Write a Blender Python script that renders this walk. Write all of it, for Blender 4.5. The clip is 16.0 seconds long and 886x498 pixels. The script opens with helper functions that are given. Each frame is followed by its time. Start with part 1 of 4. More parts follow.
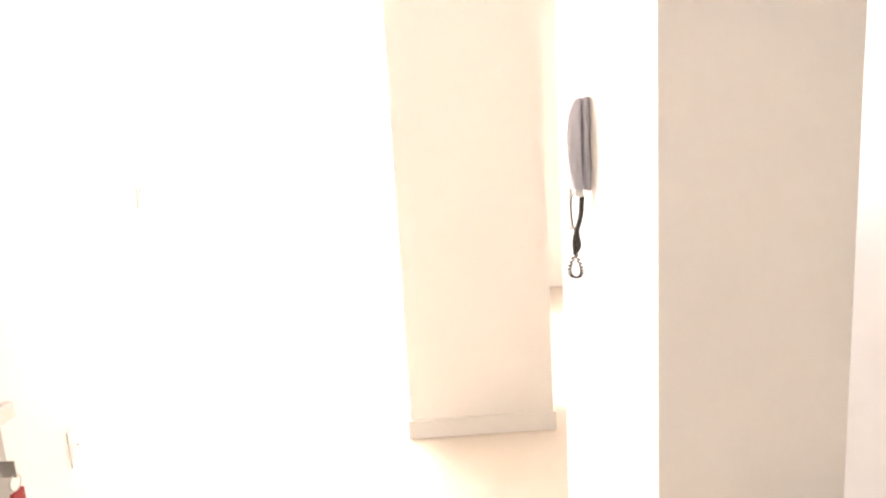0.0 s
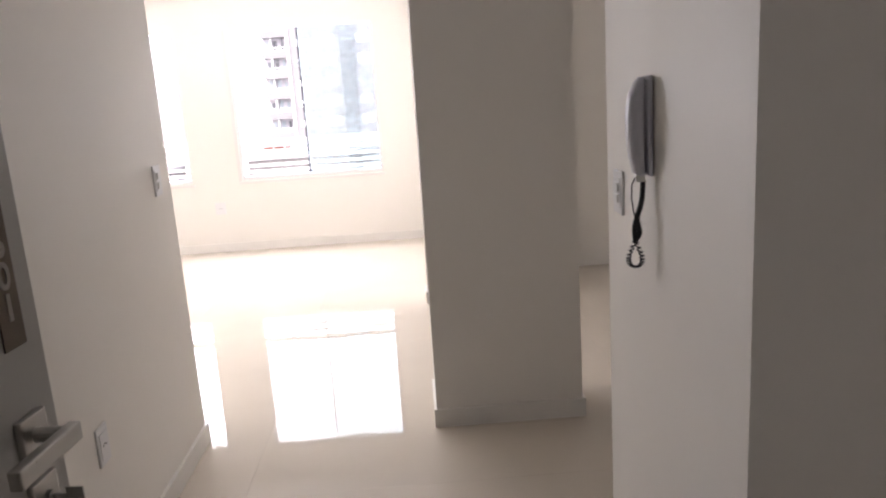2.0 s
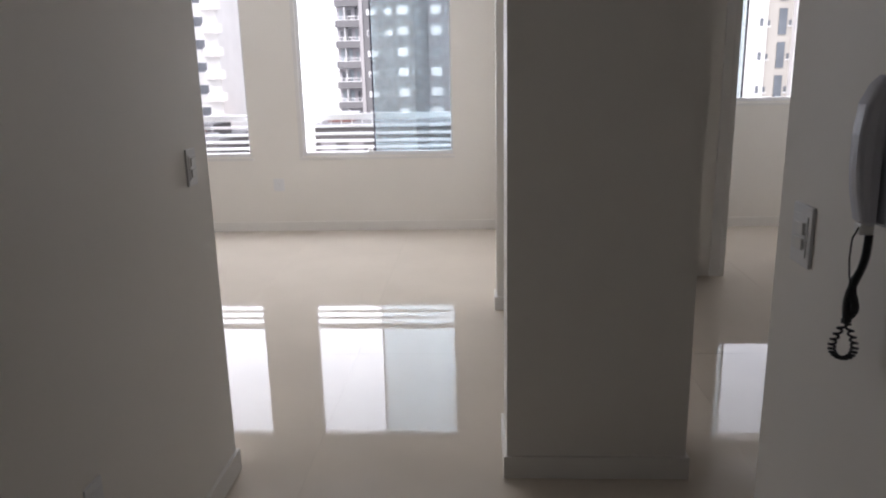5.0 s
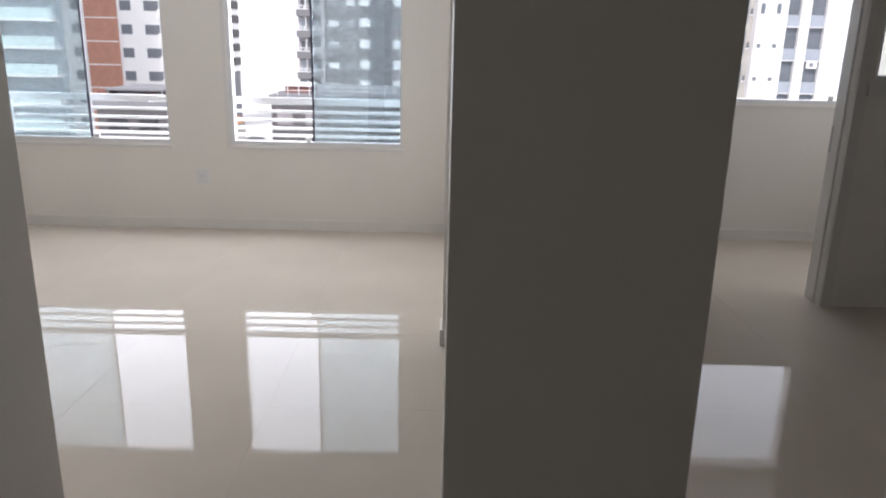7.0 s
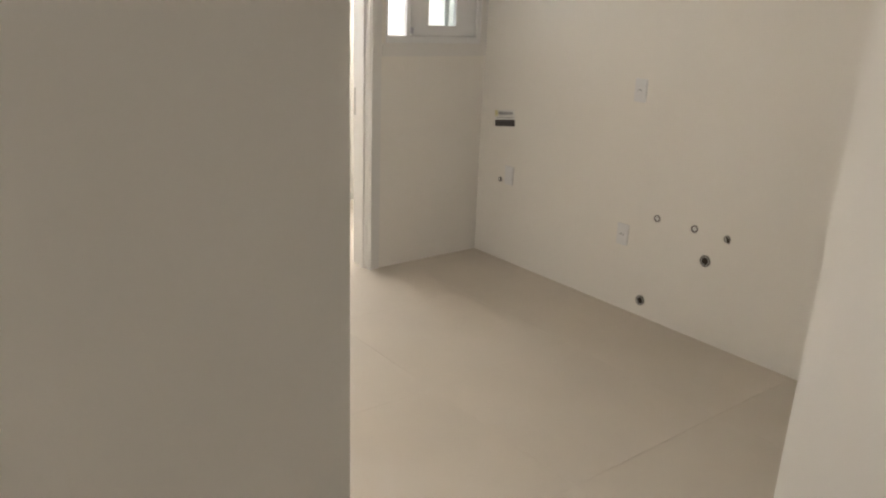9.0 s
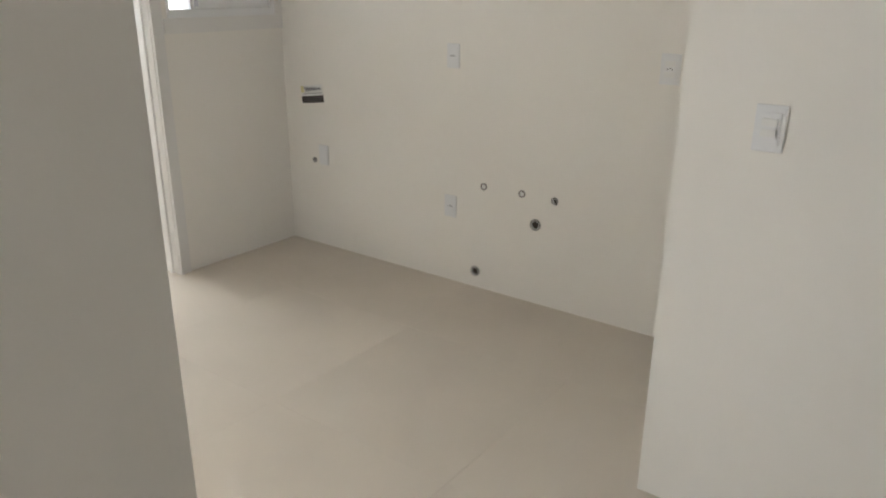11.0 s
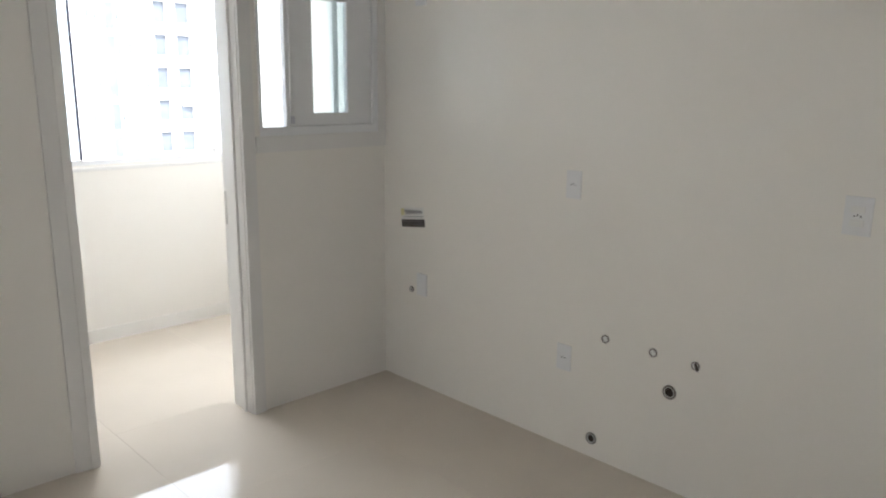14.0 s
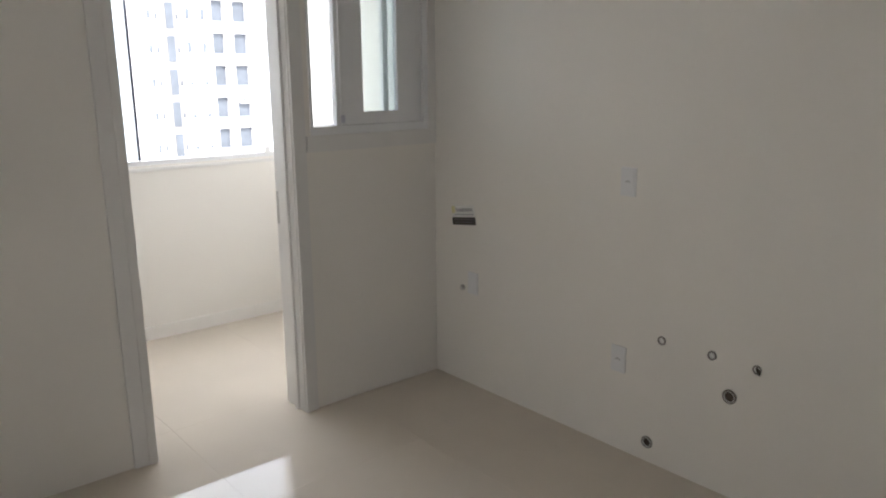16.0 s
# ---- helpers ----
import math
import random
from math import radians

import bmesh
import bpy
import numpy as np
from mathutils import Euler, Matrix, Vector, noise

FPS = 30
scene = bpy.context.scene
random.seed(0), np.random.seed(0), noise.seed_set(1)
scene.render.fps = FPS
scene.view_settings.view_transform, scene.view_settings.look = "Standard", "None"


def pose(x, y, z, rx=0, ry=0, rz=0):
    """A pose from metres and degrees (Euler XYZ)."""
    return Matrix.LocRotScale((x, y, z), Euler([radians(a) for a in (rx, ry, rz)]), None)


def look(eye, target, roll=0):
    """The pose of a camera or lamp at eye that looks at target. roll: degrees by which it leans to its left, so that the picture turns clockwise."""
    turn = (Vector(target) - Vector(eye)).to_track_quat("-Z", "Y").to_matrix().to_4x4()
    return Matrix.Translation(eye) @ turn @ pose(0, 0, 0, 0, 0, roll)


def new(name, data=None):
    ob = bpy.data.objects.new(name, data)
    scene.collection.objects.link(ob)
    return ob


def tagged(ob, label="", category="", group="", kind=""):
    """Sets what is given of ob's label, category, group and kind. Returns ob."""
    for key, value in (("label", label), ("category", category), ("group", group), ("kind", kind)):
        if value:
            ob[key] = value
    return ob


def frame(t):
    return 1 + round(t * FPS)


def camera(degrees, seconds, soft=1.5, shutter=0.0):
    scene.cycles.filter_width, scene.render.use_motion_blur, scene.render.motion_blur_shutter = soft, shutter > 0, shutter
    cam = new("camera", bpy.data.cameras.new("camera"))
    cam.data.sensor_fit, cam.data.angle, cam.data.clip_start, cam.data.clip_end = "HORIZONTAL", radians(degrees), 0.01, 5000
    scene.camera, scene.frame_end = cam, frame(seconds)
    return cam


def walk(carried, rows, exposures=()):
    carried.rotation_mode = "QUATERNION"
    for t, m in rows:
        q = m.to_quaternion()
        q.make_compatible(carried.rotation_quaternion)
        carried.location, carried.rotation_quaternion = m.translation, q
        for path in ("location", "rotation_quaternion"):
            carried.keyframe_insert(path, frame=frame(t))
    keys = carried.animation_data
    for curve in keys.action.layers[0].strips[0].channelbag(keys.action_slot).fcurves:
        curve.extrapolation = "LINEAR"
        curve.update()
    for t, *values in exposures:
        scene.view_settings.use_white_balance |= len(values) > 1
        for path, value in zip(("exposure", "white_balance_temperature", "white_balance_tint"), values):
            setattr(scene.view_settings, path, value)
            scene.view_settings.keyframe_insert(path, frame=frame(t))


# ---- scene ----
import functools

cam = camera(61.6, 16.0, soft=2.2)
PATH = [
    (0, (0.333, -0.297, 1.450), (0.372, 1.668, 1.077), -3.3),
    (0.5, (0.265, -0.221, 1.448), (0.367, 1.745, 1.095), -2.5),
    (1, (0.206, -0.196, 1.456), (0.301, 1.763, 1.066), -2.9),
    (1.5, (0.200, -0.188, 1.452), (0.273, 1.767, 1.036), -2.9),
    (2, (0.190, -0.192, 1.468), (0.247, 1.760, 1.036), -3.8),
    (2.5, (0.192, -0.158, 1.467), (0.203, 1.794, 1.030), -3.8),
    (3, (0.167, -0.124, 1.471), (0.170, 1.830, 1.045), -3.4),
    (3.5, (0.132, -0.062, 1.463), (0.060, 1.889, 1.027), -1.5),
    (6, (0.120, 0.763, 1.502), (-0.006, 2.694, 0.997), -0.7),
    (6.5, (0.182, 0.947, 1.512), (0.018, 2.875, 1.004), 0.6),
    (7, (0.183, 1.128, 1.556), (0.194, 3.050, 1.005), 1.3),
    (7.5, (0.131, 1.342, 1.518), (0.543, 3.220, 0.966), 1.2),
    (8, (0.113, 1.505, 1.511), (0.787, 3.302, 0.945), 0.6),
    (8.5, (0.170, 1.650, 1.484), (1.108, 3.321, 0.912), 0.8),
    (9, (0.216, 1.773, 1.538), (1.394, 3.270, 0.928), 2.3),
    (9.5, (0.218, 1.846, 1.543), (1.633, 3.112, 0.915), 0.9),
    (10, (0.203, 1.923, 1.533), (1.729, 3.045, 0.888), 0.5),
    (10.2, (0.209, 1.940, 1.534), (1.763, 3.014, 0.877), 0.2),
    (12.5, (0.663, 2.238, 1.511), (2.035, 3.497, 0.780), -0.1),
    (13, (0.713, 2.351, 1.510), (2.088, 3.593, 0.757), -0.6),
    (13.5, (0.787, 2.386, 1.541), (2.138, 3.711, 0.894), -0.2),
    (14, (0.813, 2.377, 1.592), (2.181, 3.772, 1.162), 0.6),
    (14.5, (0.839, 2.370, 1.628), (2.195, 3.818, 1.374), 0.7),
    (15, (0.835, 2.370, 1.669), (2.192, 3.837, 1.578), 1.0),
    (15.5, (0.820, 2.356, 1.620), (2.142, 3.847, 1.444), 0.7),
    (16, (0.852, 2.402, 1.609), (2.111, 3.890, 1.161), -0.5),
]

EXPOSE = [(0.0, 3.7, 7300, 24), (0.5, 3.35, 7300, 25), (1.0, 2.6, 7300, 24), (1.5, 1.95, 7050, 22), (2.0, 1.0, 6600, 22), (2.5, 0.42, 6400, 22), (3.0, 0.08, 6350, 21),
          (3.5, -0.12, 6350, 21), (6.0, -0.4, 6200, 16), (7.0, -0.5, 6200, 16), (7.5, -0.4, 6350, 15), (8.0, 0.1, 6700, 15), (8.5, 0.9, 6950, 15), (9.0, 1.45, 7050, 14),
          (9.5, 1.6, 6780, 11), (10.2, 1.6, 6650, 11), (12.5, 1.5, 5870, 10), (13.5, 1.46, 5920, 10), (14.0, 1.32, 6080, 11), (15.0, 0.97, 6260, 13), (16.0, 0.82, 6240, 13)]
walk(cam, [(t, look(e, a, r)) for t, e, a, r in PATH], EXPOSE)

# ---- daylight: bright overcast sky, sun behind the building ----
world = bpy.data.worlds.new("world")
scene.world = world
world.use_nodes = True
wn = world.node_tree.nodes
sky = wn.new("ShaderNodeTexSky")
sky.sky_type, sky.sun_disc = "NISHITA", False
sky.sun_elevation, sky.sun_rotation = radians(48), radians(200)
sky.air_density, sky.dust_density, sky.ozone_density = 1.0, 4.0, 0.6
sky_mix = wn.new("ShaderNodeMix")
sky_mix.data_type = "RGBA"
sky_mix.inputs[0].default_value = 0.7
sky_mix.inputs[7].default_value = (21.0, 21.3, 21.8, 1)
world.node_tree.links.new(sky.outputs[0], sky_mix.inputs[6])
world.node_tree.links.new(sky_mix.outputs[2], wn["Background"].inputs[0])
wn["Background"].inputs[1].default_value = 0.15
sun = new("sun", bpy.data.lights.new("sun", "SUN"))
sun.data.energy, sun.data.angle, sun.data.color = 5.0, radians(12), (1.0, 0.96, 0.9)
sun.matrix_world = look((0, 0, 0), (math.sin(radians(200)) * -math.cos(radians(48)), -math.cos(radians(200)) * math.cos(radians(48)), -math.sin(radians(48))))


def sky_lamp(x0, x1, z0, z1, watts):
    """Stands in the window's opening for the light of the bright sky."""
    lamp = new("sky_lamp", bpy.data.lights.new("sky_lamp", "AREA"))
    lamp.data.shape, lamp.data.size, lamp.data.size_y = "RECTANGLE", x1 - x0, z1 - z0
    lamp.data.energy, lamp.data.color = watts, (0.90, 0.95, 1.0)
    lamp.matrix_world = look(((x0 + x1) / 2, 7.30, (z0 + z1) / 2), ((x0 + x1) / 2, 0, (z0 + z1) / 2))


sky_lamp(-3.42, -1.84, 0.64, 2.28, 61)
sky_lamp(-1.60, -0.02, 0.64, 2.28, 66)
sky_lamp(1.78, 3.38, 1.05, 2.32, 20.5)
corridor_light = new("corridor_lamp", bpy.data.lights.new("corridor_lamp", "AREA"))
corridor_light.data.size, corridor_light.data.energy, corridor_light.data.color = 0.35, 0.14, (1.0, 0.93, 0.84)
corridor_light.matrix_world = look((-0.3, -1.2, 2.40), (-0.3, -1.2, 0))

# ---- materials ----
def node_mat(name, color, rough=0.5, metal=0.0, vary=0.04, scale=3.0, grain=0.0, grain_scale=200.0, coat=0.0, spec=0.5, rand=0.0):
    m = bpy.data.materials.new(name)
    m.use_nodes = True
    nt = m.node_tree
    b = nt.nodes["Principled BSDF"]
    b.inputs["Metallic"].default_value = metal
    b.inputs["Coat Weight"].default_value = coat
    b.inputs["Specular IOR Level"].default_value = spec
    tc = nt.nodes.new("ShaderNodeTexCoord")
    n1 = nt.nodes.new("ShaderNodeTexNoise")
    n1.inputs["Scale"].default_value, n1.inputs["Detail"].default_value = scale, 6
    nt.links.new(tc.outputs["Object"], n1.inputs["Vector"])
    ramp = nt.nodes.new("ShaderNodeMapRange")
    ramp.inputs["From Min"].default_value, ramp.inputs["From Max"].default_value = 0.3, 0.7
    ramp.inputs["To Min"].default_value, ramp.inputs["To Max"].default_value = 1 - vary, 1 + vary
    nt.links.new(n1.outputs[0], ramp.inputs["Value"])
    last = ramp.outputs[0]
    if rand:
        info = nt.nodes.new("ShaderNodeObjectInfo")
        r2 = nt.nodes.new("ShaderNodeMapRange")
        r2.inputs["To Min"].default_value, r2.inputs["To Max"].default_value = 1 - rand, 1 + rand
        nt.links.new(info.outputs["Random"], r2.inputs["Value"])
        mul = nt.nodes.new("ShaderNodeMath")
        mul.operation = "MULTIPLY"
        nt.links.new(last, mul.inputs[0])
        nt.links.new(r2.outputs[0], mul.inputs[1])
        last = mul.outputs[0]
    sc = nt.nodes.new("ShaderNodeVectorMath")
    sc.operation = "SCALE"
    sc.inputs[0].default_value = color
    nt.links.new(last, sc.inputs["Scale"])
    nt.links.new(sc.outputs[0], b.inputs["Base Color"])
    n2 = nt.nodes.new("ShaderNodeTexNoise")
    n2.inputs["Scale"].default_value, n2.inputs["Detail"].default_value = scale * 4, 4
    nt.links.new(tc.outputs["Object"], n2.inputs["Vector"])
    rr = nt.nodes.new("ShaderNodeMapRange")
    rr.inputs["To Min"].default_value, rr.inputs["To Max"].default_value = rough * 0.85, min(1, rough * 1.15)
    nt.links.new(n2.outputs[0], rr.inputs["Value"])
    nt.links.new(rr.outputs[0], b.inputs["Roughness"])
    if grain:
        n3 = nt.nodes.new("ShaderNodeTexNoise")
        n3.inputs["Scale"].default_value, n3.inputs["Detail"].default_value = grain_scale, 3
        nt.links.new(tc.outputs["Object"], n3.inputs["Vector"])
        bp = nt.nodes.new("ShaderNodeBump")
        bp.inputs["Strength"].default_value, bp.inputs["Distance"].default_value = grain, 0.002
        nt.links.new(n3.outputs[0], bp.inputs["Height"])
        nt.links.new(bp.outputs[0], b.inputs["Normal"])
    return m


def glass_mat(name, tint, gloss):
    m = bpy.data.materials.new(name)
    m.use_nodes = True
    nt = m.node_tree
    for n in list(nt.nodes):
        if n.type != "OUTPUT_MATERIAL":
            nt.nodes.remove(n)
    out = nt.nodes["Material Output"]
    tr, gl, mx = nt.nodes.new("ShaderNodeBsdfTransparent"), nt.nodes.new("ShaderNodeBsdfGlossy"), nt.nodes.new("ShaderNodeMixShader")
    tr.inputs[0].default_value = (*tint, 1)
    gl.inputs["Roughness"].default_value = 0.02
    mx.inputs[0].default_value = gloss
    fr = nt.nodes.new("ShaderNodeFresnel")
    fr.inputs[0].default_value = 1.5
    ad = nt.nodes.new("ShaderNodeMath")
    ad.operation = "ADD"
    ad.inputs[1].default_value = gloss
    nt.links.new(fr.outputs[0], ad.inputs[0])
    nt.links.new(ad.outputs[0], mx.inputs[0])
    nt.links.new(tr.outputs[0], mx.inputs[1])
    nt.links.new(gl.outputs[0], mx.inputs[2])
    nt.links.new(mx.outputs[0], out.inputs[0])
    return m


PAINT = node_mat("wall_paint", (0.885, 0.85, 0.79), 0.6, vary=0.018, scale=1.3, grain=0.1, grain_scale=160)
# tone for unseen corridor walls, picked to dim and warm the bounced light
CORR = node_mat("corridor_bounce_tone", (0.54, 0.475, 0.40), 0.6, vary=0.02, scale=1.3, grain=0.1, grain_scale=160)
CEIL = node_mat("ceiling_paint", (0.88, 0.87, 0.85), 0.75, vary=0.02, scale=1.5, grain=0.2, grain_scale=120)
TILE = node_mat("polished_porcelain", (0.69, 0.615, 0.52), 0.009, vary=0.03, scale=2.2, rand=0.004, spec=0.15)
GROUT = node_mat("grout", (0.69, 0.615, 0.52), 0.45, vary=0.06, scale=20)
SKIRT = node_mat("baseboard_porcelain", (0.87, 0.84, 0.79), 0.4, vary=0.03, scale=4)
TRIM = node_mat("white_lacquered_trim", (0.82, 0.80, 0.77), 0.34, vary=0.015, scale=5)
ALU = node_mat("white_aluminium", (0.84, 0.84, 0.84), 0.38, vary=0.02, scale=6)
DOORP = node_mat("grey_white_door_lacquer", (0.56, 0.55, 0.52), 0.38, vary=0.03, scale=2, grain=0.08, grain_scale=90)
STEEL = node_mat("brushed_steel", (0.55, 0.54, 0.52), 0.3, metal=1.0, vary=0.05, scale=30)
PLATE = node_mat("bronze_number_plate", (0.17, 0.14, 0.115), 0.36, metal=0.7, vary=0.06, scale=40)
DIGIT = node_mat("pale_digits", (0.40, 0.38, 0.35), 0.35, vary=0.02, scale=20)
PHONE = node_mat("grey_white_plastic", (0.60, 0.60, 0.66), 0.34, vary=0.02, scale=20)
BLACK = node_mat("black_rubber", (0.012, 0.012, 0.014), 0.5, vary=0.1, scale=60)
RED = node_mat("red_plastic_tag", (0.45, 0.03, 0.03), 0.4, vary=0.08, scale=40)
COVER = node_mat("pale_grey_switch_plastic", (0.825, 0.82, 0.815), 0.35, vary=0.01, scale=20)
WPLAS = node_mat("white_switch_plastic", (0.83, 0.82, 0.79), 0.3, vary=0.01, scale=20)
PVC = node_mat("grey_pvc_pipe", (0.20, 0.175, 0.155), 0.5, vary=0.1, scale=60)
DARK = node_mat("dark_pipe_bore", (0.05, 0.036, 0.028), 0.9, vary=0.2, scale=50)
PAPER = node_mat("white_sticker_paper", (0.80, 0.79, 0.76), 0.5, vary=0.02, scale=20)
INKG = node_mat("grey_ink", (0.26, 0.25, 0.27), 0.5, vary=0.1, scale=80)
INKB = node_mat("black_brown_ink", (0.035, 0.025, 0.02), 0.45, vary=0.1, scale=80)
INKY = node_mat("yellow_ink", (0.68, 0.63, 0.33), 0.5, vary=0.08, scale=80)
GLASS_T = glass_mat("tinted_glass", (0.90, 0.935, 0.945), 0.06)
GLASS_C = glass_mat("clear_glass", (0.90, 0.94, 0.93), 0.02)
GASKET = node_mat("dark_glass_edge", (0.03, 0.035, 0.06), 0.35, vary=0.1, scale=30)
B_GREY = node_mat("grey_brown_render", (0.175, 0.175, 0.185), 0.85, vary=0.06, scale=0.3)
B_GREY2 = node_mat("pale_grey_render", (0.25, 0.235, 0.245), 0.85, vary=0.06, scale=0.3)
B_WHITE = node_mat("white_render", (0.80, 0.79, 0.78), 0.85, vary=0.04, scale=0.3)
B_DOORW = node_mat("pale_lavender_balcony_wall", (0.50, 0.49, 0.53), 0.6, vary=0.08, scale=0.8)
B_LIGHTG = node_mat("light_grey_render", (0.38, 0.37, 0.385), 0.85, vary=0.05, scale=0.3)
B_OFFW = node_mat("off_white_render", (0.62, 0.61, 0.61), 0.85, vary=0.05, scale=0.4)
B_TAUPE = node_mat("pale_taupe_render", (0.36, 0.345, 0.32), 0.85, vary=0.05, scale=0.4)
B_SLATE = node_mat("slate_blue_glazing", (0.105, 0.12, 0.14), 0.35, vary=0.15, scale=0.8)
B_PANEL = node_mat("blue_grey_balcony_panel", (0.27, 0.30, 0.34), 0.5, vary=0.08, scale=0.8)
B_BEIGE = node_mat("beige_grey_render", (0.50, 0.47, 0.43), 0.85, vary=0.05, scale=0.3)
B_RED = node_mat("red_brick_tile", (0.42, 0.21, 0.15), 0.8, vary=0.08, scale=1.5)
# base colour lifted to hold the sky that the far panes reflect
B_DARK = node_mat("sky_toned_window_glass", (0.17, 0.18, 0.20), 0.12, vary=0.1, scale=1)
B_BLIND = node_mat("white_blinds", (0.75, 0.76, 0.78), 0.6, vary=0.05, scale=2)
B_BROWN = node_mat("red_brown_sheeting", (0.17, 0.07, 0.055), 0.7, vary=0.1, scale=1)
B_GLASS = node_mat("green_balcony_glass", (0.55, 0.66, 0.65), 0.15, vary=0.06, scale=1)
# paler glazing, the bright sky's reflection put into its base colour
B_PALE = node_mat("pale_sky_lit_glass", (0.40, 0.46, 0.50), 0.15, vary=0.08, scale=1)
B_ROOF = node_mat("dark_roofing", (0.09, 0.085, 0.085), 0.85, vary=0.1, scale=0.6)
B_TERRA = node_mat("terracotta_roof", (0.38, 0.20, 0.11), 0.8, vary=0.1, scale=1)
# ground colour raised to imitate the white haze of the distance
GROUND = node_mat("haze_paled_ground", (0.50, 0.49, 0.47), 0.9, vary=0.15, scale=0.05)
LEAF = node_mat("foliage", (0.055, 0.095, 0.03), 0.6, vary=0.25, scale=2)
BARK = node_mat("bark", (0.12, 0.09, 0.06), 0.85, vary=0.15, scale=6)


# ---- mesh helpers ----
def box(bm, x0, x1, y0, y1, z0, z1, bevel=0.0):
    vs = [bm.verts.new(p) for p in ((x0, y0, z0), (x1, y0, z0), (x1, y1, z0), (x0, y1, z0), (x0, y0, z1), (x1, y0, z1), (x1, y1, z1), (x0, y1, z1))]
    fs = [bm.faces.new([vs[i] for i in q]) for q in ((0, 3, 2, 1), (4, 5, 6, 7), (0, 1, 5, 4), (1, 2, 6, 5), (2, 3, 7, 6), (3, 0, 4, 7))]
    if bevel:
        es = list({e for f in fs for e in f.edges})
        bmesh.ops.bevel(bm, geom=es, offset=bevel, segments=2, affect="EDGES", profile=0.6)
    return bm


def boxes(*specs, bevel=0.0):
    bm = bmesh.new()
    for s in specs:
        if bevel:
            t = bmesh.new()
            box(t, *s, bevel=bevel)
            me = bpy.data.meshes.new("tmp")
            t.to_mesh(me)
            t.free()
            bm.from_mesh(me)
            bpy.data.meshes.remove(me)
        else:
            box(bm, *s)
    return bm


def tube(bm, pts, radius, seg=8, closed_ends=True):
    rings = []
    pts = [Vector(p) for p in pts]
    up = Vector((0.3, 0.2, 1)).normalized()
    for i, p in enumerate(pts):
        d = (pts[min(i + 1, len(pts) - 1)] - pts[max(i - 1, 0)]).normalized()
        u = up - d * up.dot(d)
        if u.length < 1e-4:
            u = d.orthogonal()
        u.normalize()
        up = u
        v = d.cross(u)
        r = radius[i] if isinstance(radius, (list, tuple)) else radius
        rings.append([bm.verts.new(p + u * (r * math.cos(2 * math.pi * k / seg)) + v * (r * math.sin(2 * math.pi * k / seg))) for k in range(seg)])
    for a, b in zip(rings, rings[1:]):
        for k in range(seg):
            bm.faces.new((a[k], a[(k + 1) % seg], b[(k + 1) % seg], b[k]))
    if closed_ends:
        bm.faces.new(rings[0][::-1])
        bm.faces.new(rings[-1])
    return bm


def ring_tube(bm, centre, axis, r_out, r_in, depth, seg=20):
    """A short pipe end: outer wall, lip and inner wall, along axis from centre."""
    axis = Vector(axis).normalized()
    u = axis.orthogonal().normalized()
    v = axis.cross(u)
    c = Vector(centre)
    loops = []
    for r, h in ((r_out, -0.02), (r_out, depth), (r_out - 0.001, depth + 0.0015), (r_in + 0.001, depth + 0.0015), (r_in, depth), (r_in, -0.015)):
        loops.append([bm.verts.new(c + axis * h + u * (r * math.cos(2 * math.pi * k / seg)) + v * (r * math.sin(2 * math.pi * k / seg))) for k in range(seg)])
    for a, b in zip(loops, loops[1:]):
        for k in range(seg):
            bm.faces.new((a[k], a[(k + 1) % seg], b[(k + 1) % seg], b[k]))
    return bm


def link(name, bm, material, smooth=False):
    me = bpy.data.meshes.new(name)
    bmesh.ops.recalc_face_normals(bm, faces=bm.faces)
    bm.to_mesh(me)
    bm.free()
    me.materials.append(material)
    if smooth:
        for p in me.polygons:
            p.use_smooth = True
    return new(name, me)


def part(name, bm, material, parent, label="", smooth=False):
    ob = link(name, bm, material, smooth)
    ob.parent = parent
    return tagged(ob, label)


def pierced_wall(x0, x1, y0, y1, z0, z1, holes):
    """One wall mesh with openings (x0, x1, z0, z1) that go right through it."""
    bm = bmesh.new()
    xs = sorted({x0, x1, *(h[0] for h in holes), *(h[1] for h in holes)})
    zs = sorted({z0, z1, *(h[2] for h in holes), *(h[3] for h in holes)})
    vert = functools.lru_cache(None)(lambda i, k, y: bm.verts.new((xs[i], y, zs[k])))

    def solid(i, k):
        if not (0 <= i < len(xs) - 1 and 0 <= k < len(zs) - 1):
            return False
        cx, cz = (xs[i] + xs[i + 1]) / 2, (zs[k] + zs[k + 1]) / 2
        return not any(h[0] < cx < h[1] and h[2] < cz < h[3] for h in holes)

    for i in range(len(xs) - 1):
        for k in range(len(zs) - 1):
            if not solid(i, k):
                continue
            ring = ((i, k), (i + 1, k), (i + 1, k + 1), (i, k + 1))
            bm.faces.new([vert(a, b, y0) for a, b in ring])
            bm.faces.new([vert(a, b, y1) for a, b in ring[::-1]])
            for (a, b), (c, d), (di, dk) in ((ring[0], ring[1], (0, -1)), (ring[1], ring[2], (1, 0)), (ring[2], ring[3], (0, 1)), (ring[3], ring[0], (-1, 0))):
                if not solid(i + di, k + dk):
                    bm.faces.new([vert(a, b, y0), vert(a, b, y1), vert(c, d, y1), vert(c, d, y0)])
    return bm


def thing(name, label, category, at=None, kind="", group=""):
    ob = new(name)
    ob.empty_display_size = 0.05
    if at is not None:
        ob.matrix_world = at
    return tagged(ob, label, category, group, kind)


def setting(name, bm, material, label, category):
    return tagged(link(name, bm, material), label, category, "", "structure")


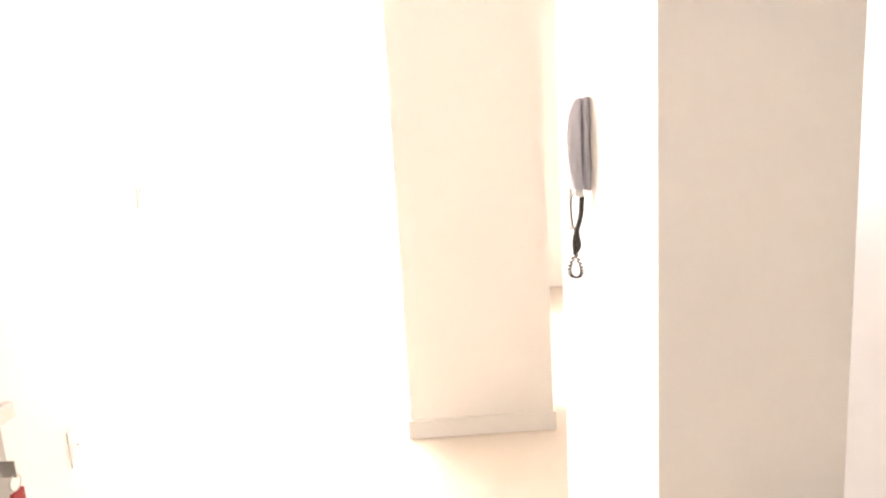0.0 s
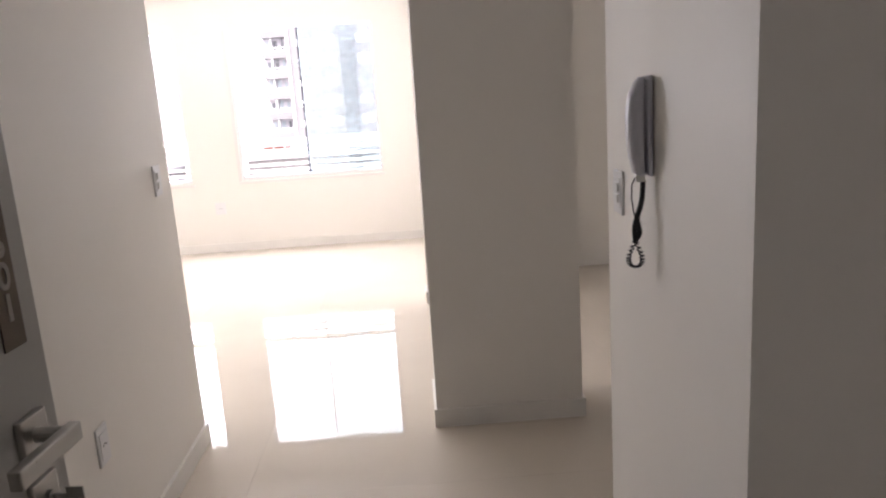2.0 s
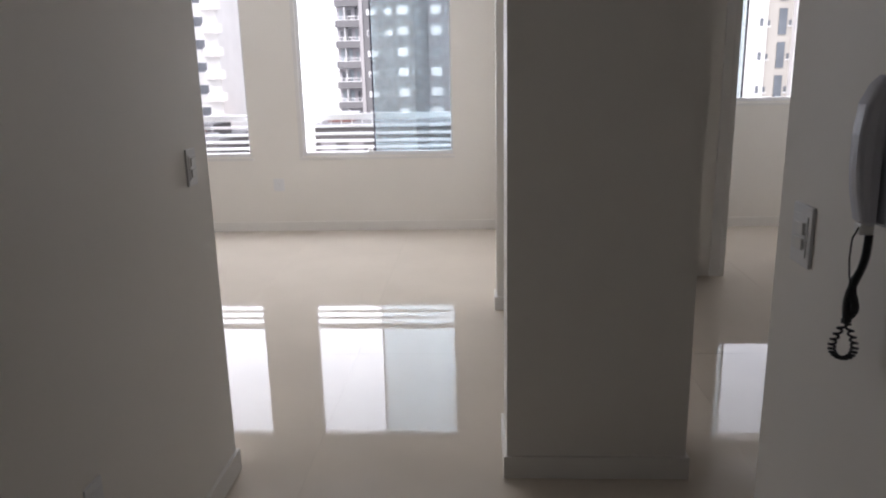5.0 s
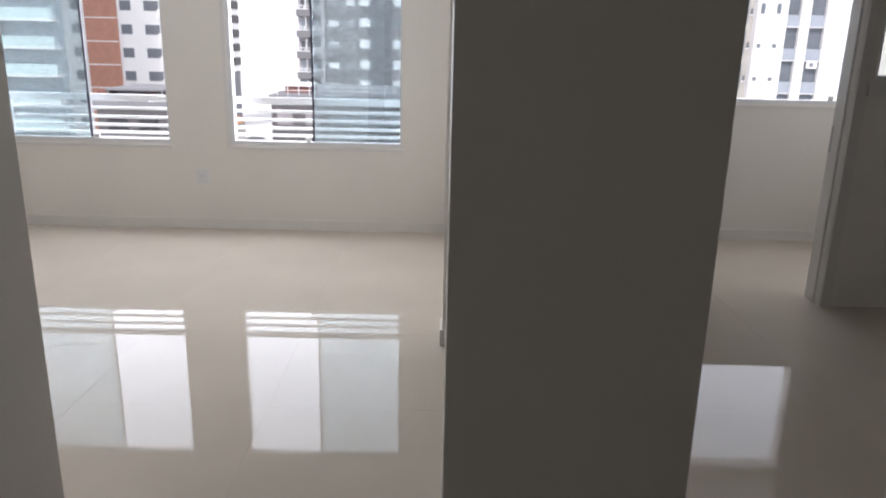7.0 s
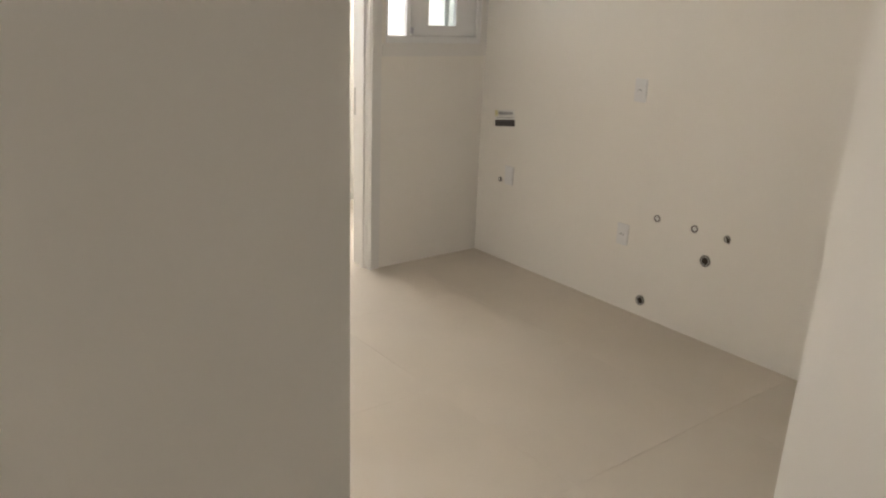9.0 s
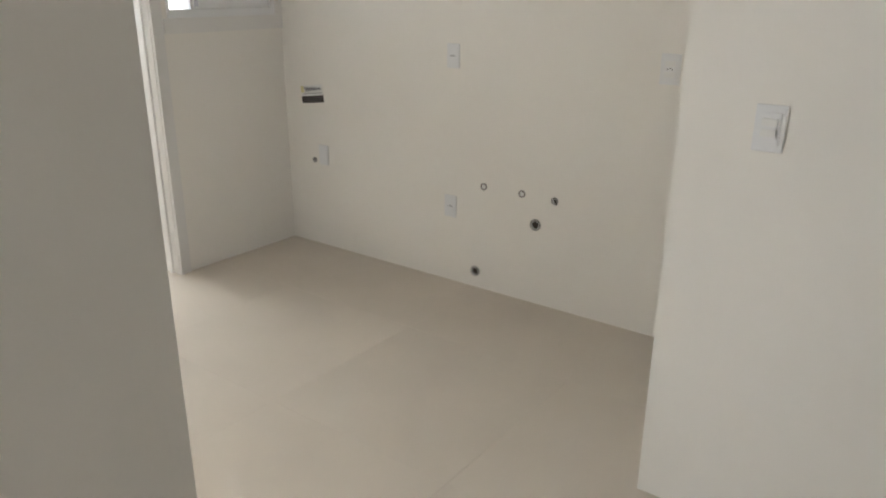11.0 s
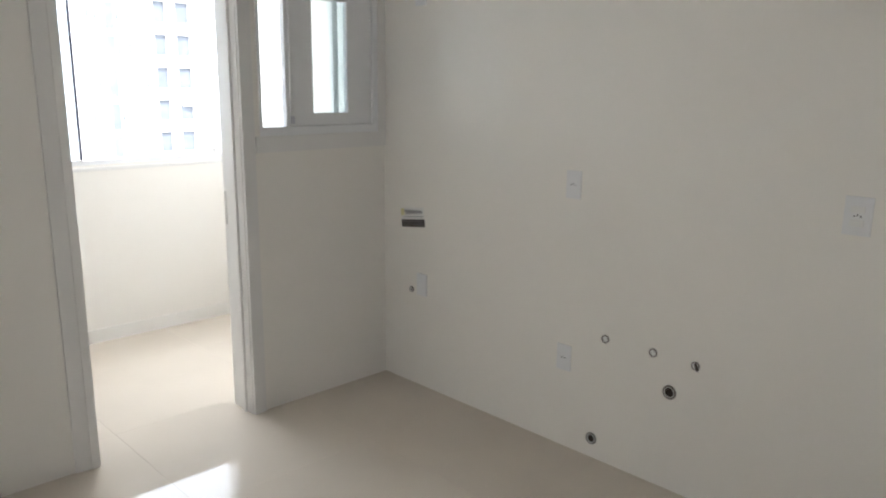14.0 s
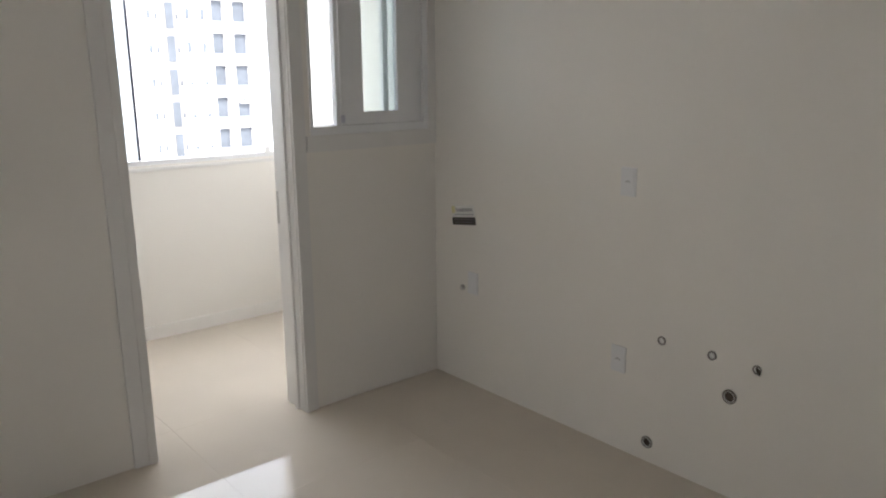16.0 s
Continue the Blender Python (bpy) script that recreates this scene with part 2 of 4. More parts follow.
# ---- plan ----
XL, XR, YJ, YE = -0.813, 0.742, 0.995, 1.93
XP1, XP2, YP = 0.206, 0.849, 2.838
YF, YFO, YRAIL = 7.035, 7.125, 7.245
XK, YK, YK2 = 3.387, 5.456, 5.626
XS, YS = 2.309, 2.69
H, HK, HL = 2.45, 2.314, 2.25
W1, W2 = (-3.29, -1.962), (-1.488, -0.130)
SILL, WTOP = 0.69, 2.098
LW, LSILL, LTOP = (1.90, 3.288), 1.103, 2.142
XW = -4.6
D0, D1, DH, DY0, DY1 = -0.395, 0.50, 2.12, -0.17, -0.02

# ---- structure ----
T = 2.70
setting("wall_facade", pierced_wall(XW - 0.15, XK + 0.15, YF, YFO, 0, T, ((*W1, SILL, WTOP), (*W2, SILL, WTOP), (*LW, LSILL, LTOP))),
        PAINT, "off-white painted facade wall with three window openings", "wall")
# unseen outer lintel and jamb, added to trim the window's reflection in the floor
setting("facade_reflection_crop", boxes((LW[0] - 0.1, LW[1] + 0.25, YFO, YFO + 0.09, LTOP, T), (LW[1], LW[1] + 0.25, YFO, YFO + 0.09, LSILL - 0.2, LTOP)),
        PAINT, "added off-white facade edge that crops the laundry window's floor reflection", "wall")
setting("wall_hall_left", boxes((XL - 0.15, XL, DY1, 2.87, 0, T)), PAINT, "off-white painted wall of the entrance hall", "wall")
setting("wall_living_back", boxes((XW, XL - 0.15, 2.72, 2.87, 0, T)), PAINT, "off-white painted wall behind the living room", "wall")
setting("wall_living_left", boxes((XW - 0.15, XW, 2.72, YF, 0, T)), PAINT, "off-white painted side wall of the living room", "wall")
setting("pillar_front", boxes((XP1, XP2, YP, YP + 0.34, 0, T)), PAINT, "broad off-white painted pillar between hall and kitchen", "pillar")
setting("wall_divider", boxes((XP1 + 0.003, XP2, 4.737, 4.90, 0, T), (0.272, XP2, 4.90, YF, 0, T)), PAINT, "off-white painted wall between living room and laundry", "wall")
setting("beam", boxes((XP1 + 0.003, XP2, YP + 0.34, 4.737, 2.36, T)), PAINT, "off-white painted beam between pillar and wall", "beam")
setting("wall_phone", boxes((XR, XR + 0.14, YJ, YE, 0, T), (XR + 0.14, 1.75, YJ, YJ + 0.14, 0, T)), PAINT, "off-white painted wall that carries the door phone", "wall")
setting("wall_entrance_right", boxes((1.60, 1.75, DY1, YJ, 0, T)), PAINT, "off-white painted side wall of the entrance", "wall")
setting("wall_passage", boxes((XS, XS + 0.12, YJ, YS, 0, T), (XS + 0.12, XK, YS - 0.12, YS, 0, T)), PAINT, "off-white painted wall beside the kitchen", "wall")
setting("wall_passage_end", boxes((1.75, XS, YJ, YJ + 0.14, 0, T)), PAINT, "off-white painted end wall of the passage", "wall")
setting("wall_kitchen_right", boxes((XK, XK + 0.15, YS - 0.12, YF, 0, T)), PAINT, "off-white painted kitchen wall with plumbing stubs", "wall")
DX0, DX1, DZ = 1.803, 2.532, 2.12
HX0, HX1, HZ0, HZ1 = 2.638, 3.337, 1.352, 2.10
setting("wall_kitchen_far", pierced_wall(XP2, XK, YK, YK2, 0, T, ((DX0 - 0.02, DX1 + 0.02, 0, DZ + 0.02), (HX0, HX1, HZ0, HZ1))),
        PAINT, "off-white painted wall with doorway and high window", "wall")
setting("wall_entrance", boxes(
    (XL - 0.15, D0 - 0.03, DY0, DY1, 0, T), (D1 + 0.03, 1.75, DY0, DY1, 0, T), (D0 - 0.03, D1 + 0.03, DY0, DY1, DH + 0.03, T)),
    PAINT, "off-white painted wall round the entrance doorway", "wall")
setting("wall_corridor", boxes((-1.75, XL - 0.15, DY0, DY1, 0, T), (1.75, 1.9, DY0, DY1, 0, T), (-1.75, 1.9, -2.1, -1.95, 0, T), (-1.75, -1.6, -1.95, DY0, 0, T), (1.75, 1.9, -1.95, DY0, 0, T)),
        CORR, "unseen corridor walls, beige to dim and warm bounced light", "wall")
setting("ceiling", boxes((XW, XP2, DY1, YF, H, H + 0.1), (XP2, 1.60, DY1, YJ, H, H + 0.1), (XP2, XS, YJ, YE, H, H + 0.1), (XP2, XS, YE, YS, H, H + 0.1), (-1.6, 1.75, -1.95, DY0, H, H + 0.1)),
        CEIL, "flat white plaster ceiling", "ceiling")
setting("ceiling_kitchen", boxes((XP2 + 0.03, XK - 0.03, YS, YK - 0.03, HK, HK + 0.1), (XP2, XK, YS, YK, HK + 0.1, HK + 0.14)),
        CEIL, "lowered white plaster kitchen ceiling with shadow gap", "ceiling")
setting("ceiling_laundry", boxes((XP2, XK, YK2, YF, HL, HL + 0.1)), CEIL, "flat white plaster laundry ceiling", "ceiling")
setting("roof_slab", boxes((XW - 0.15, XK + 0.15, DY1, YFO, T, T + 0.2), (-1.75, 1.9, -2.1, DY1, T, T + 0.2)), B_BEIGE, "concrete slab above the flat", "slab")

# baseboards, 9 cm high
BH, BT = 0.085, 0.012
setting("baseboard", boxes(
    (XP1 - BT, XP2 + BT, YP - BT, YP, 0, BH), (XP1 - BT, XP1, YP, YP + 0.34, 0, BH), (XP2, XP2 + BT, YP, YP + 0.34, 0, BH),
    (XL, XL + BT, DY1, 2.87 + BT, 0, BH), (XW, XL, 2.87, 2.87 + BT, 0, BH),
    (XW, 0.272, YF - BT, YF, 0, BH), (XP1 + 0.003 - BT, XP2, 4.737 - BT, 4.737, 0, BH), (XP1 + 0.003 - BT, XP1 + 0.003, 4.737, 4.90, 0, BH), (0.272 - BT, 0.272, 4.90, YF - BT, 0, BH),
    (DX1 + 0.09, XK, YF - BT, YF, 0, BH), (XP2, DX1 + 0.09, YF - BT, YF, 0, BH)),
    SKIRT, "low beige porcelain baseboard along the walls", "baseboard")


# ---- windows ----
def sliding_window(name, x0, x1, z0, z1, edge, glass_left, label, rails, latch=None):
    """White aluminium frame in the opening, two frameless sliding panes parked at one side, white guard rails outside."""
    w = thing(name, label, "window", pose((x0 + x1) / 2, YF, z0), "structure")
    w.matrix_world = Matrix()
    f = 0.036
    y0, y1 = YF + 0.006, YF + 0.075
    part("window_frame", boxes((x0, x0 + f, y0, y1, z0, z1), (x1 - f * 0.35, x1, y0, y1, z0, z1), (x0 + f, x1 - f * 0.35, y0, y1, z0, z0 + 0.03), (x0 + f, x1 - f * 0.35, y0, y1, z1 - f * 0.4, z1)), ALU, w)
    part("window_sill", boxes((x0 - 0.03, x1 + 0.02, YF - 0.009, YF + 0.005, z0 - 0.035, z0 - 0.012), bevel=0.003), TRIM, w)
    part("casing", boxes((x0 - 0.03, x0 + 0.004, YF - 0.008, YF + 0.005, z0 - 0.011, z1 + 0.02), bevel=0.002), TRIM, w)
    gx0, gx1 = (x0 + f, edge) if glass_left else (edge, x1 - f * 0.35)
    for k, dy in enumerate((0.03, 0.055)):
        p = part("pane", boxes((gx0, gx1, YF + dy, YF + dy + 0.006, z0 + 0.03, z1 - f * 0.4)), GLASS_T, w, "greenish tinted glass pane")
        p.visible_shadow = False
        e0, e1 = (edge, edge + 0.015) if glass_left else (edge - 0.015, edge)
        if k == 0:
            part("pane_edge", boxes((e0, e1, YF + dy - 0.004, YF + dy + 0.010, z0 + 0.03, z1 - f * 0.4)), GASKET, w, "dark blue rubber glass edge")
    hx = latch or edge + (0.05 if glass_left else -0.05)
    part("latch", boxes((hx - 0.022, hx + 0.022, YF + 0.012, YF + 0.03, z0 + 0.03, z0 + 0.065), bevel=0.004), ALU, w)
    if rails:
        g = thing("guard_rail", "white painted steel guard rail outside a window", "railing", group="guard rails")
        zs = ((1.02, 0.055), (0.935, 0.022), (0.865, 0.022), (0.80, 0.022), (0.74, 0.022))
        for z, h in zs:
            part("rail", boxes((x0 - 0.05, x1 + 0.05, YRAIL, YRAIL + 0.025, z - h / 2, z + h / 2), bevel=0.003), ALU, g)
        for x in (x0 - 0.03, x1 + 0.03):
            part("bracket", boxes((x - 0.02, x + 0.02, YFO - 0.002, YRAIL, 0.72, 1.05)), ALU, g)
    return w


sliding_window("window_1", *W1, SILL, WTOP, -2.601, True, "white framed sliding window, half open, tinted glass", True)
sliding_window("window_2", *W2, SILL, WTOP, -0.823, False, "white framed sliding window, half open, tinted glass", True)
sliding_window("window_3", *LW, LSILL, LTOP, 2.372, True, "white framed laundry window, half open, tinted glass", False, 3.225)


# ---- laundry doorway: lining and moulded casing ----
def casing_profile(bm, horizontal, a0, a1, b0, b1, y, flip):
    """Stepped casing board: an outer flat band and an inner raised bead."""
    if horizontal:
        box(bm, a0, a1, y - 0.014, y, b0, b1)
        box(bm, a0, a1, y - 0.020, y - 0.0145, b0, b0 + (b1 - b0) * 0.35)
    else:
        box(bm, a0, a1, y - 0.014, y, b0, b1)
        w = (a1 - a0) * 0.35
        box(bm, a1 - w if flip else a0, a1 if flip else a0 + w, y - 0.020, y - 0.0145, b0, b1)


door_l = thing("door_1", "white lacquered doorway lining without a leaf", "doorway", kind="structure")
CW = 0.085
part("lining", boxes((DX0 - 0.02, DX0, YK - 0.004, YK2 + 0.004, 0, DZ), (DX1, DX1 + 0.02, YK - 0.004, YK2 + 0.004, 0, DZ), (DX0 - 0.02, DX1 + 0.02, YK - 0.004, YK2 + 0.004, DZ, DZ + 0.02)), TRIM, door_l)
part("door_stop", boxes((DX1 - 0.012, DX1 - 0.001, YK + 0.045, YK + 0.075, 0, DZ - 0.012), (DX0 + 0.001, DX0 + 0.012, YK + 0.045, YK + 0.075, 0, DZ - 0.012), (DX0, DX1, YK + 0.045, YK + 0.075, DZ - 0.012, DZ - 0.001)), TRIM, door_l)
bm = bmesh.new()
casing_profile(bm, False, DX0 - CW - 0.015, DX0 - 0.008, 0, DZ + 0.008, YK, True)
part("casing", bm, TRIM, door_l)
bm = bmesh.new()
casing_profile(bm, False, DX1 + 0.004, DX1 + 0.07, 0, DZ + 0.008, YK, False)
part("casing", bm, TRIM, door_l)
bm = bmesh.new()
casing_profile(bm, True, DX0 - CW - 0.015, DX1 + 0.07, DZ + 0.009, DZ + 0.10, YK, False)
part("casing", bm, TRIM, door_l)
part("strike_plate", boxes((DX1 - 0.0025, DX1 - 0.0003, 5.605, 5.625, 0.93, 1.09), bevel=0.0008), STEEL, door_l, "narrow steel strike plate")

# ---- high window between kitchen and laundry ----
hw = thing("window_4", "white high sliding window between kitchen and laundry", "window", kind="structure")
part("window_frame", boxes((HX0, HX0 + 0.012, YK - 0.006, YK2, HZ0, HZ1), (HX1 - 0.03, HX1, YK - 0.006, YK2, HZ0, HZ1), (HX0 + 0.012, HX1 - 0.03, YK - 0.006, YK2, HZ0, HZ0 + 0.04), (HX0 + 0.012, HX1 - 0.03, YK - 0.006, YK2, HZ1 - 0.05, HZ1)), ALU, hw)
SX0, SX1, SZ0, SZ1 = 2.79, HX1 - 0.031, HZ0 + 0.041, HZ1 - 0.051
part("sash", boxes((SX0, SX0 + 0.155, YK + 0.01, YK + 0.045, SZ0, SZ1), (SX1 - 0.15, SX1, YK + 0.01, YK + 0.045, SZ0, SZ1), (SX0 + 0.155, SX1 - 0.15, YK + 0.01, YK + 0.045, SZ0, SZ0 + 0.06), (SX0 + 0.155, SX1 - 0.15, YK + 0.01, YK + 0.045, SZ1 - 0.06, SZ1)), ALU, hw)
part("stile", boxes((SX0 + 0.02, SX0 + 0.036, YK + 0.002, YK + 0.012, SZ0, SZ1), bevel=0.002), ALU, hw)
gp = part("pane", boxes((SX0 + 0.15, SX1 - 0.145, YK + 0.024, YK + 0.029, SZ0 + 0.055, SZ1 - 0.055)), GLASS_C, hw)
gp.visible_shadow = False
part("rear_sash", boxes((3.10, 3.13, YK + 0.055, YK + 0.085, SZ0, SZ1), (3.13, SX1, YK + 0.055, YK + 0.085, SZ0, SZ0 + 0.05), (3.13, SX1, YK + 0.055, YK + 0.085, SZ1 - 0.05, SZ1)), ALU, hw)
gp = part("pane", boxes((3.125, SX1, YK + 0.066, YK + 0.071, SZ0 + 0.045, SZ1 - 0.045)), GLASS_T, hw)
gp.visible_shadow = False
for z in (SZ0 + 0.03, SZ1 - 0.03):
    part("roller_cap", boxes((SX0 + 0.018, SX0 + 0.04, YK - 0.002, YK + 0.004, z - 0.018, z + 0.018), bevel=0.002), PHONE, hw)
part("casing", boxes((HX0 - 0.028, XK - 0.001, YK - 0.012, YK, HZ0 - 0.075, HZ0 - 0.001), (HX0 - 0.028, XK - 0.001, YK - 0.012, YK, HZ1 + 0.001, HZ1 + 0.06), (HX1 + 0.001, XK - 0.001, YK - 0.012, YK, HZ0 - 0.001, HZ1 + 0.001)), TRIM, hw)


# ---- entrance door: frame, leaf, number plate, lever ----
frame_e = thing("door_frame", "white lacquered frame of the entrance door", "door frame", kind="structure")
part("lining", boxes((D0 - 0.03, D0, DY0 - 0.004, DY1 + 0.004, 0, DH), (D1, D1 + 0.03, DY0 - 0.004, DY1 + 0.004, 0, DH), (D0 - 0.03, D1 + 0.03, DY0 - 0.004, DY1 + 0.004, DH, DH + 0.03)), TRIM, frame_e)
part("casing", boxes((D0 - 0.085, D0 - 0.006, DY0 - 0.016, DY0 - 0.0045, 0, DH + 0.08), (D1 + 0.006, D1 + 0.085, DY0 - 0.016, DY0 - 0.0045, 0, DH + 0.08), (D0 - 0.006, D1 + 0.006, DY0 - 0.016, DY0 - 0.0045, DH + 0.006, DH + 0.08)), TRIM, frame_e)
LW_, LA = 0.86, 85.5
door = thing("entrance_door", "open pale grey lacquered entrance door with number plate", "door", pose(-0.3777, -0.110, 0, 0, 0, LA))
part("core", boxes((0.004, LW_ - 0.001, 0.004, 0.036, 0.008, 2.10)), DOORP, door)
part("panel", boxes((LW_ - 0.196, LW_, 0.0, 0.0035, 0.008, 2.10), bevel=0.001), DOORP, door)
part("panel", boxes((0.004, LW_ - 0.200, 0.0, 0.0035, 0.008, 2.10), bevel=0.001), DOORP, door)
part("edge_strip", boxes((LW_ - 0.0008, LW_ + 0.0012, 0.002, 0.038, 0.008, 2.10)), TRIM, door, "pale edge strip")
for z in (0.25, 1.05, 1.85):
    tb = bmesh.new()
    tube(tb, [(-0.004, 0.040, z - 0.05), (-0.004, 0.040, z + 0.05)], 0.007, 10)
    part("hinge", tb, STEEL, door)
PXA, PXB, PZA, PZB = LW_ - 0.078, LW_ - 0.034, 1.188, 1.368
plate = part("number_plate", boxes((PXA, PXB, -0.003, -0.0002, PZA, PZB), bevel=0.001), PLATE, door, "brown bronze plate with the number 601")
for k, ch in enumerate("601"):
    cu = bpy.data.curves.new("digit", "FONT")
    cu.body, cu.size, cu.extrude, cu.align_x, cu.align_y = ch, 0.046, 0.0006, "CENTER", "CENTER"
    cu.offset = 0.0012
    tmp = bpy.data.objects.new("tmp_text", cu)
    scene.collection.objects.link(tmp)
    bpy.context.view_layer.update()
    me = bpy.data.meshes.new_from_object(tmp.evaluated_get(bpy.context.evaluated_depsgraph_get()))
    bpy.data.objects.remove(tmp)
    me.materials.clear()
    me.materials.append(DIGIT)
    dg = new("digit", me)
    dg.parent = plate
    dg.matrix_basis = pose((PXA + PXB) / 2, -0.0036, 1.3155 - 0.0392 * k, 90, 0, 0)
HX, HZ = LW_ - 0.062, 1.075
lever = part("door_handle", boxes((HX - 0.027, HX + 0.027, -0.010, -0.0002, HZ - 0.027, HZ + 0.027), bevel=0.003), STEEL, door, "square brushed steel lever handle")
tb = bmesh.new()
tube(tb, [(HX, -0.008, HZ), (HX, -0.052, HZ)], 0.010, 14)
part("spindle", tb, STEEL, lever)
part("lever", boxes((HX - 0.118, HX + 0.012, -0.062, -0.046, HZ - 0.012, HZ + 0.012), bevel=0.003), STEEL, lever)
lock = part("lock_plate", boxes((HX - 0.027, HX + 0.027, -0.009, -0.0002, HZ - 0.112, HZ - 0.058), bevel=0.003), STEEL, door)
tb = bmesh.new()
tube(tb, [(HX, -0.008, HZ - 0.085), (HX, -0.016, HZ - 0.085)], 0.009, 14)
part("lock_cylinder", tb, STEEL, lock)
keys = thing("key_bunch", "steel key with red plastic tag in the lock", "keys", pose(-0.3777, -0.110, 0, 0, 0, LA))
part("key", boxes((HX - 0.0012, HX + 0.0012, -0.034, -0.0165, HZ - 0.089, HZ - 0.081), (HX - 0.0012, HX + 0.0012, -0.056, -0.034, HZ - 0.097, HZ - 0.073)), STEEL, keys)
tb = bmesh.new()
tube(tb, [(HX + 0.012 * math.sin(a), -0.052, HZ - 0.105 + 0.012 * math.cos(a)) for a in [2 * math.pi * k / 18 for k in range(19)]], 0.0011, 6)
part("key_ring", tb, STEEL, keys)
part("tag", boxes((HX - 0.014, HX + 0.014, -0.0545, -0.0495, HZ - 0.165, HZ - 0.117), bevel=0.002), RED, keys, "red plastic key tag")


# ---- switches and sockets ----
def wall_plate(name, label, at, w=0.075, h=0.118, keys_=(), holes=0, group="wall plates"):
    """A plastic cover plate standing 9 mm off the wall; local x along the wall, z up, front to -y."""
    t = thing(name, label, "socket" if holes else "switch", at, group=group)
    part("cover_plate", boxes((-w / 2, w / 2, -0.007, 0.0, -h / 2, h / 2), bevel=0.0025), COVER, t)
    part("inner_frame", boxes((-w * 0.36, w * 0.36, -0.0095, -0.0072, -h * 0.34, h * 0.34), bevel=0.001), COVER, t)
    for z0, z1 in keys_:
        part("rocker", boxes((-w * 0.25, w * 0.25, -0.0145, -0.0097, z0 * h, z1 * h), bevel=0.0014), WPLAS, t, "white rocker")
    if holes:
        tb = bmesh.new()
        for dx, dz in ((-0.0095, 0.0), (0.0, 0.004), (0.0095, 0.0)):
            tube(tb, [(dx, -0.0096, dz), (dx, -0.0103, dz)], 0.0026, 10)
        part("socket_holes", tb, DARK, t, "dark socket pin holes")
    return t


def on_x_wall(x, y, z):   # wall whose face looks towards -x
    return pose(x, y, z, 0, 0, -90)


wall_plate("light_switch", "white double rocker light switch on the passage wall", on_x_wall(XS, 2.456, 1.19), keys_=((0.06, 0.22), (-0.17, -0.01)))
wall_plate("light_switch", "white rocker light switch beside the door phone", on_x_wall(XR, 1.805, 1.150), 0.085, 0.118, keys_=((0.03, 0.22), (-0.22, -0.03)))
wall_plate("light_switch", "white rocker light switch near the living room corner", pose(XL, 2.712, 1.177, 0, 0, 90), keys_=((0.05, 0.27), (-0.27, -0.05)))
wall_plate("wall_socket", "white wall socket low on the hall wall", pose(XL, 1.91, 0.477, 0, 0, 90), holes=3)
wall_plate("wall_socket", "white wall socket under the living room windows", pose(-1.727, YF, 0.43), 0.10, 0.115, holes=3)
wall_plate("wall_socket", "white double wall socket above counter height", on_x_wall(XK, 3.118, 1.20), 0.085, 0.125, keys_=((0.09, 0.26), (-0.26, -0.09)), holes=3)
wall_plate("wall_socket", "white wall socket above counter height", on_x_wall(XK, 4.215, 1.19), holes=3)
wall_plate("wall_socket", "white wall socket low on the kitchen wall", on_x_wall(XK, 4.225, 0.42), holes=3)
wall_plate("wall_socket", "white blank wall plate low near the corner", on_x_wall(XK, 5.155, 0.565))
wall_plate("wall_socket", "white blank wall plate high near the corner", on_x_wall(XK, 5.17, 2.03))


# ---- plumbing stubs ----
def pipe_stub(label, y, z, r_out, r_in, capped=False):
    t = thing("pipe_stub", label, "pipe", Matrix.Translation((XK, y, z)), group="plumbing stubs")
    tb = bmesh.new()
    ring_tube(tb, (0, 0, 0), (-1, 0, 0), r_out, r_in, 0.004)
    part("pipe_end", tb, PVC, t)
    tb = bmesh.new()
    tube(tb, [(-0.0012, 0, 0), (-0.0006, 0, 0)], r_in + 0.0004, 20)
    part("cap" if capped else "bore", tb, PAPER if capped else DARK, t)
    if not capped:
        tb = bmesh.new()
        ring_tube(tb, (-0.001, 0, 0), (-1, 0, 0), r_in - 0.0006, r_in - 0.0028, 0.0035)
        part("inner_lip", tb, WPLAS, t, "pale inner pipe lip")
    return t


for y in (4.019, 3.795):
    pipe_stub("capped grey water pipe stub in the kitchen wall", y, 0.557, 0.0185, 0.0128, True)
marked_stub = pipe_stub("capped water pipe stub with a half dark rim", 3.614, 0.553, 0.0175, 0.0122, True)
# small dark lump over one side of the rim
tb = bmesh.new()
tube(tb, [(-0.0045, 0.002, 0.010), (-0.0055, -0.006, -0.002), (-0.005, -0.012, -0.012), (-0.004, -0.011, -0.019)], [0.004, 0.006, 0.006, 0.003], 8)
part("dark_rim", tb, DARK, marked_stub, "dark side of the rim")
pipe_stub("open grey drain pipe in the kitchen wall", 3.712, 0.414, 0.029, 0.0225)
pipe_stub("open grey drain pipe low in the kitchen wall", 4.062, 0.089, 0.027, 0.0205)
pipe_stub("small grey gas pipe stub in the kitchen wall", 5.236, 0.526, 0.0155, 0.0105)

# ---- sticker on the kitchen wall ----
st = thing("wall_sticker", "small white sticker with black band on the wall", "sticker", on_x_wall(XK, 5.23, 0.915) @ pose(0, 0, 0, 0, -7, 0))
part("paper", boxes((-0.088, 0.088, -0.0012, -0.0002, -0.048, 0.052)), PAPER, st)
part("band", boxes((-0.090, 0.090, -0.0018, -0.0013, -0.050, -0.010)), INKB, st, "black brown printed band")
for z in (-0.022, -0.036):
    part("band_line", boxes((-0.078, 0.080, -0.0022, -0.0019, z - 0.0013, z + 0.0013)), INKG, st)
tb = bmesh.new()
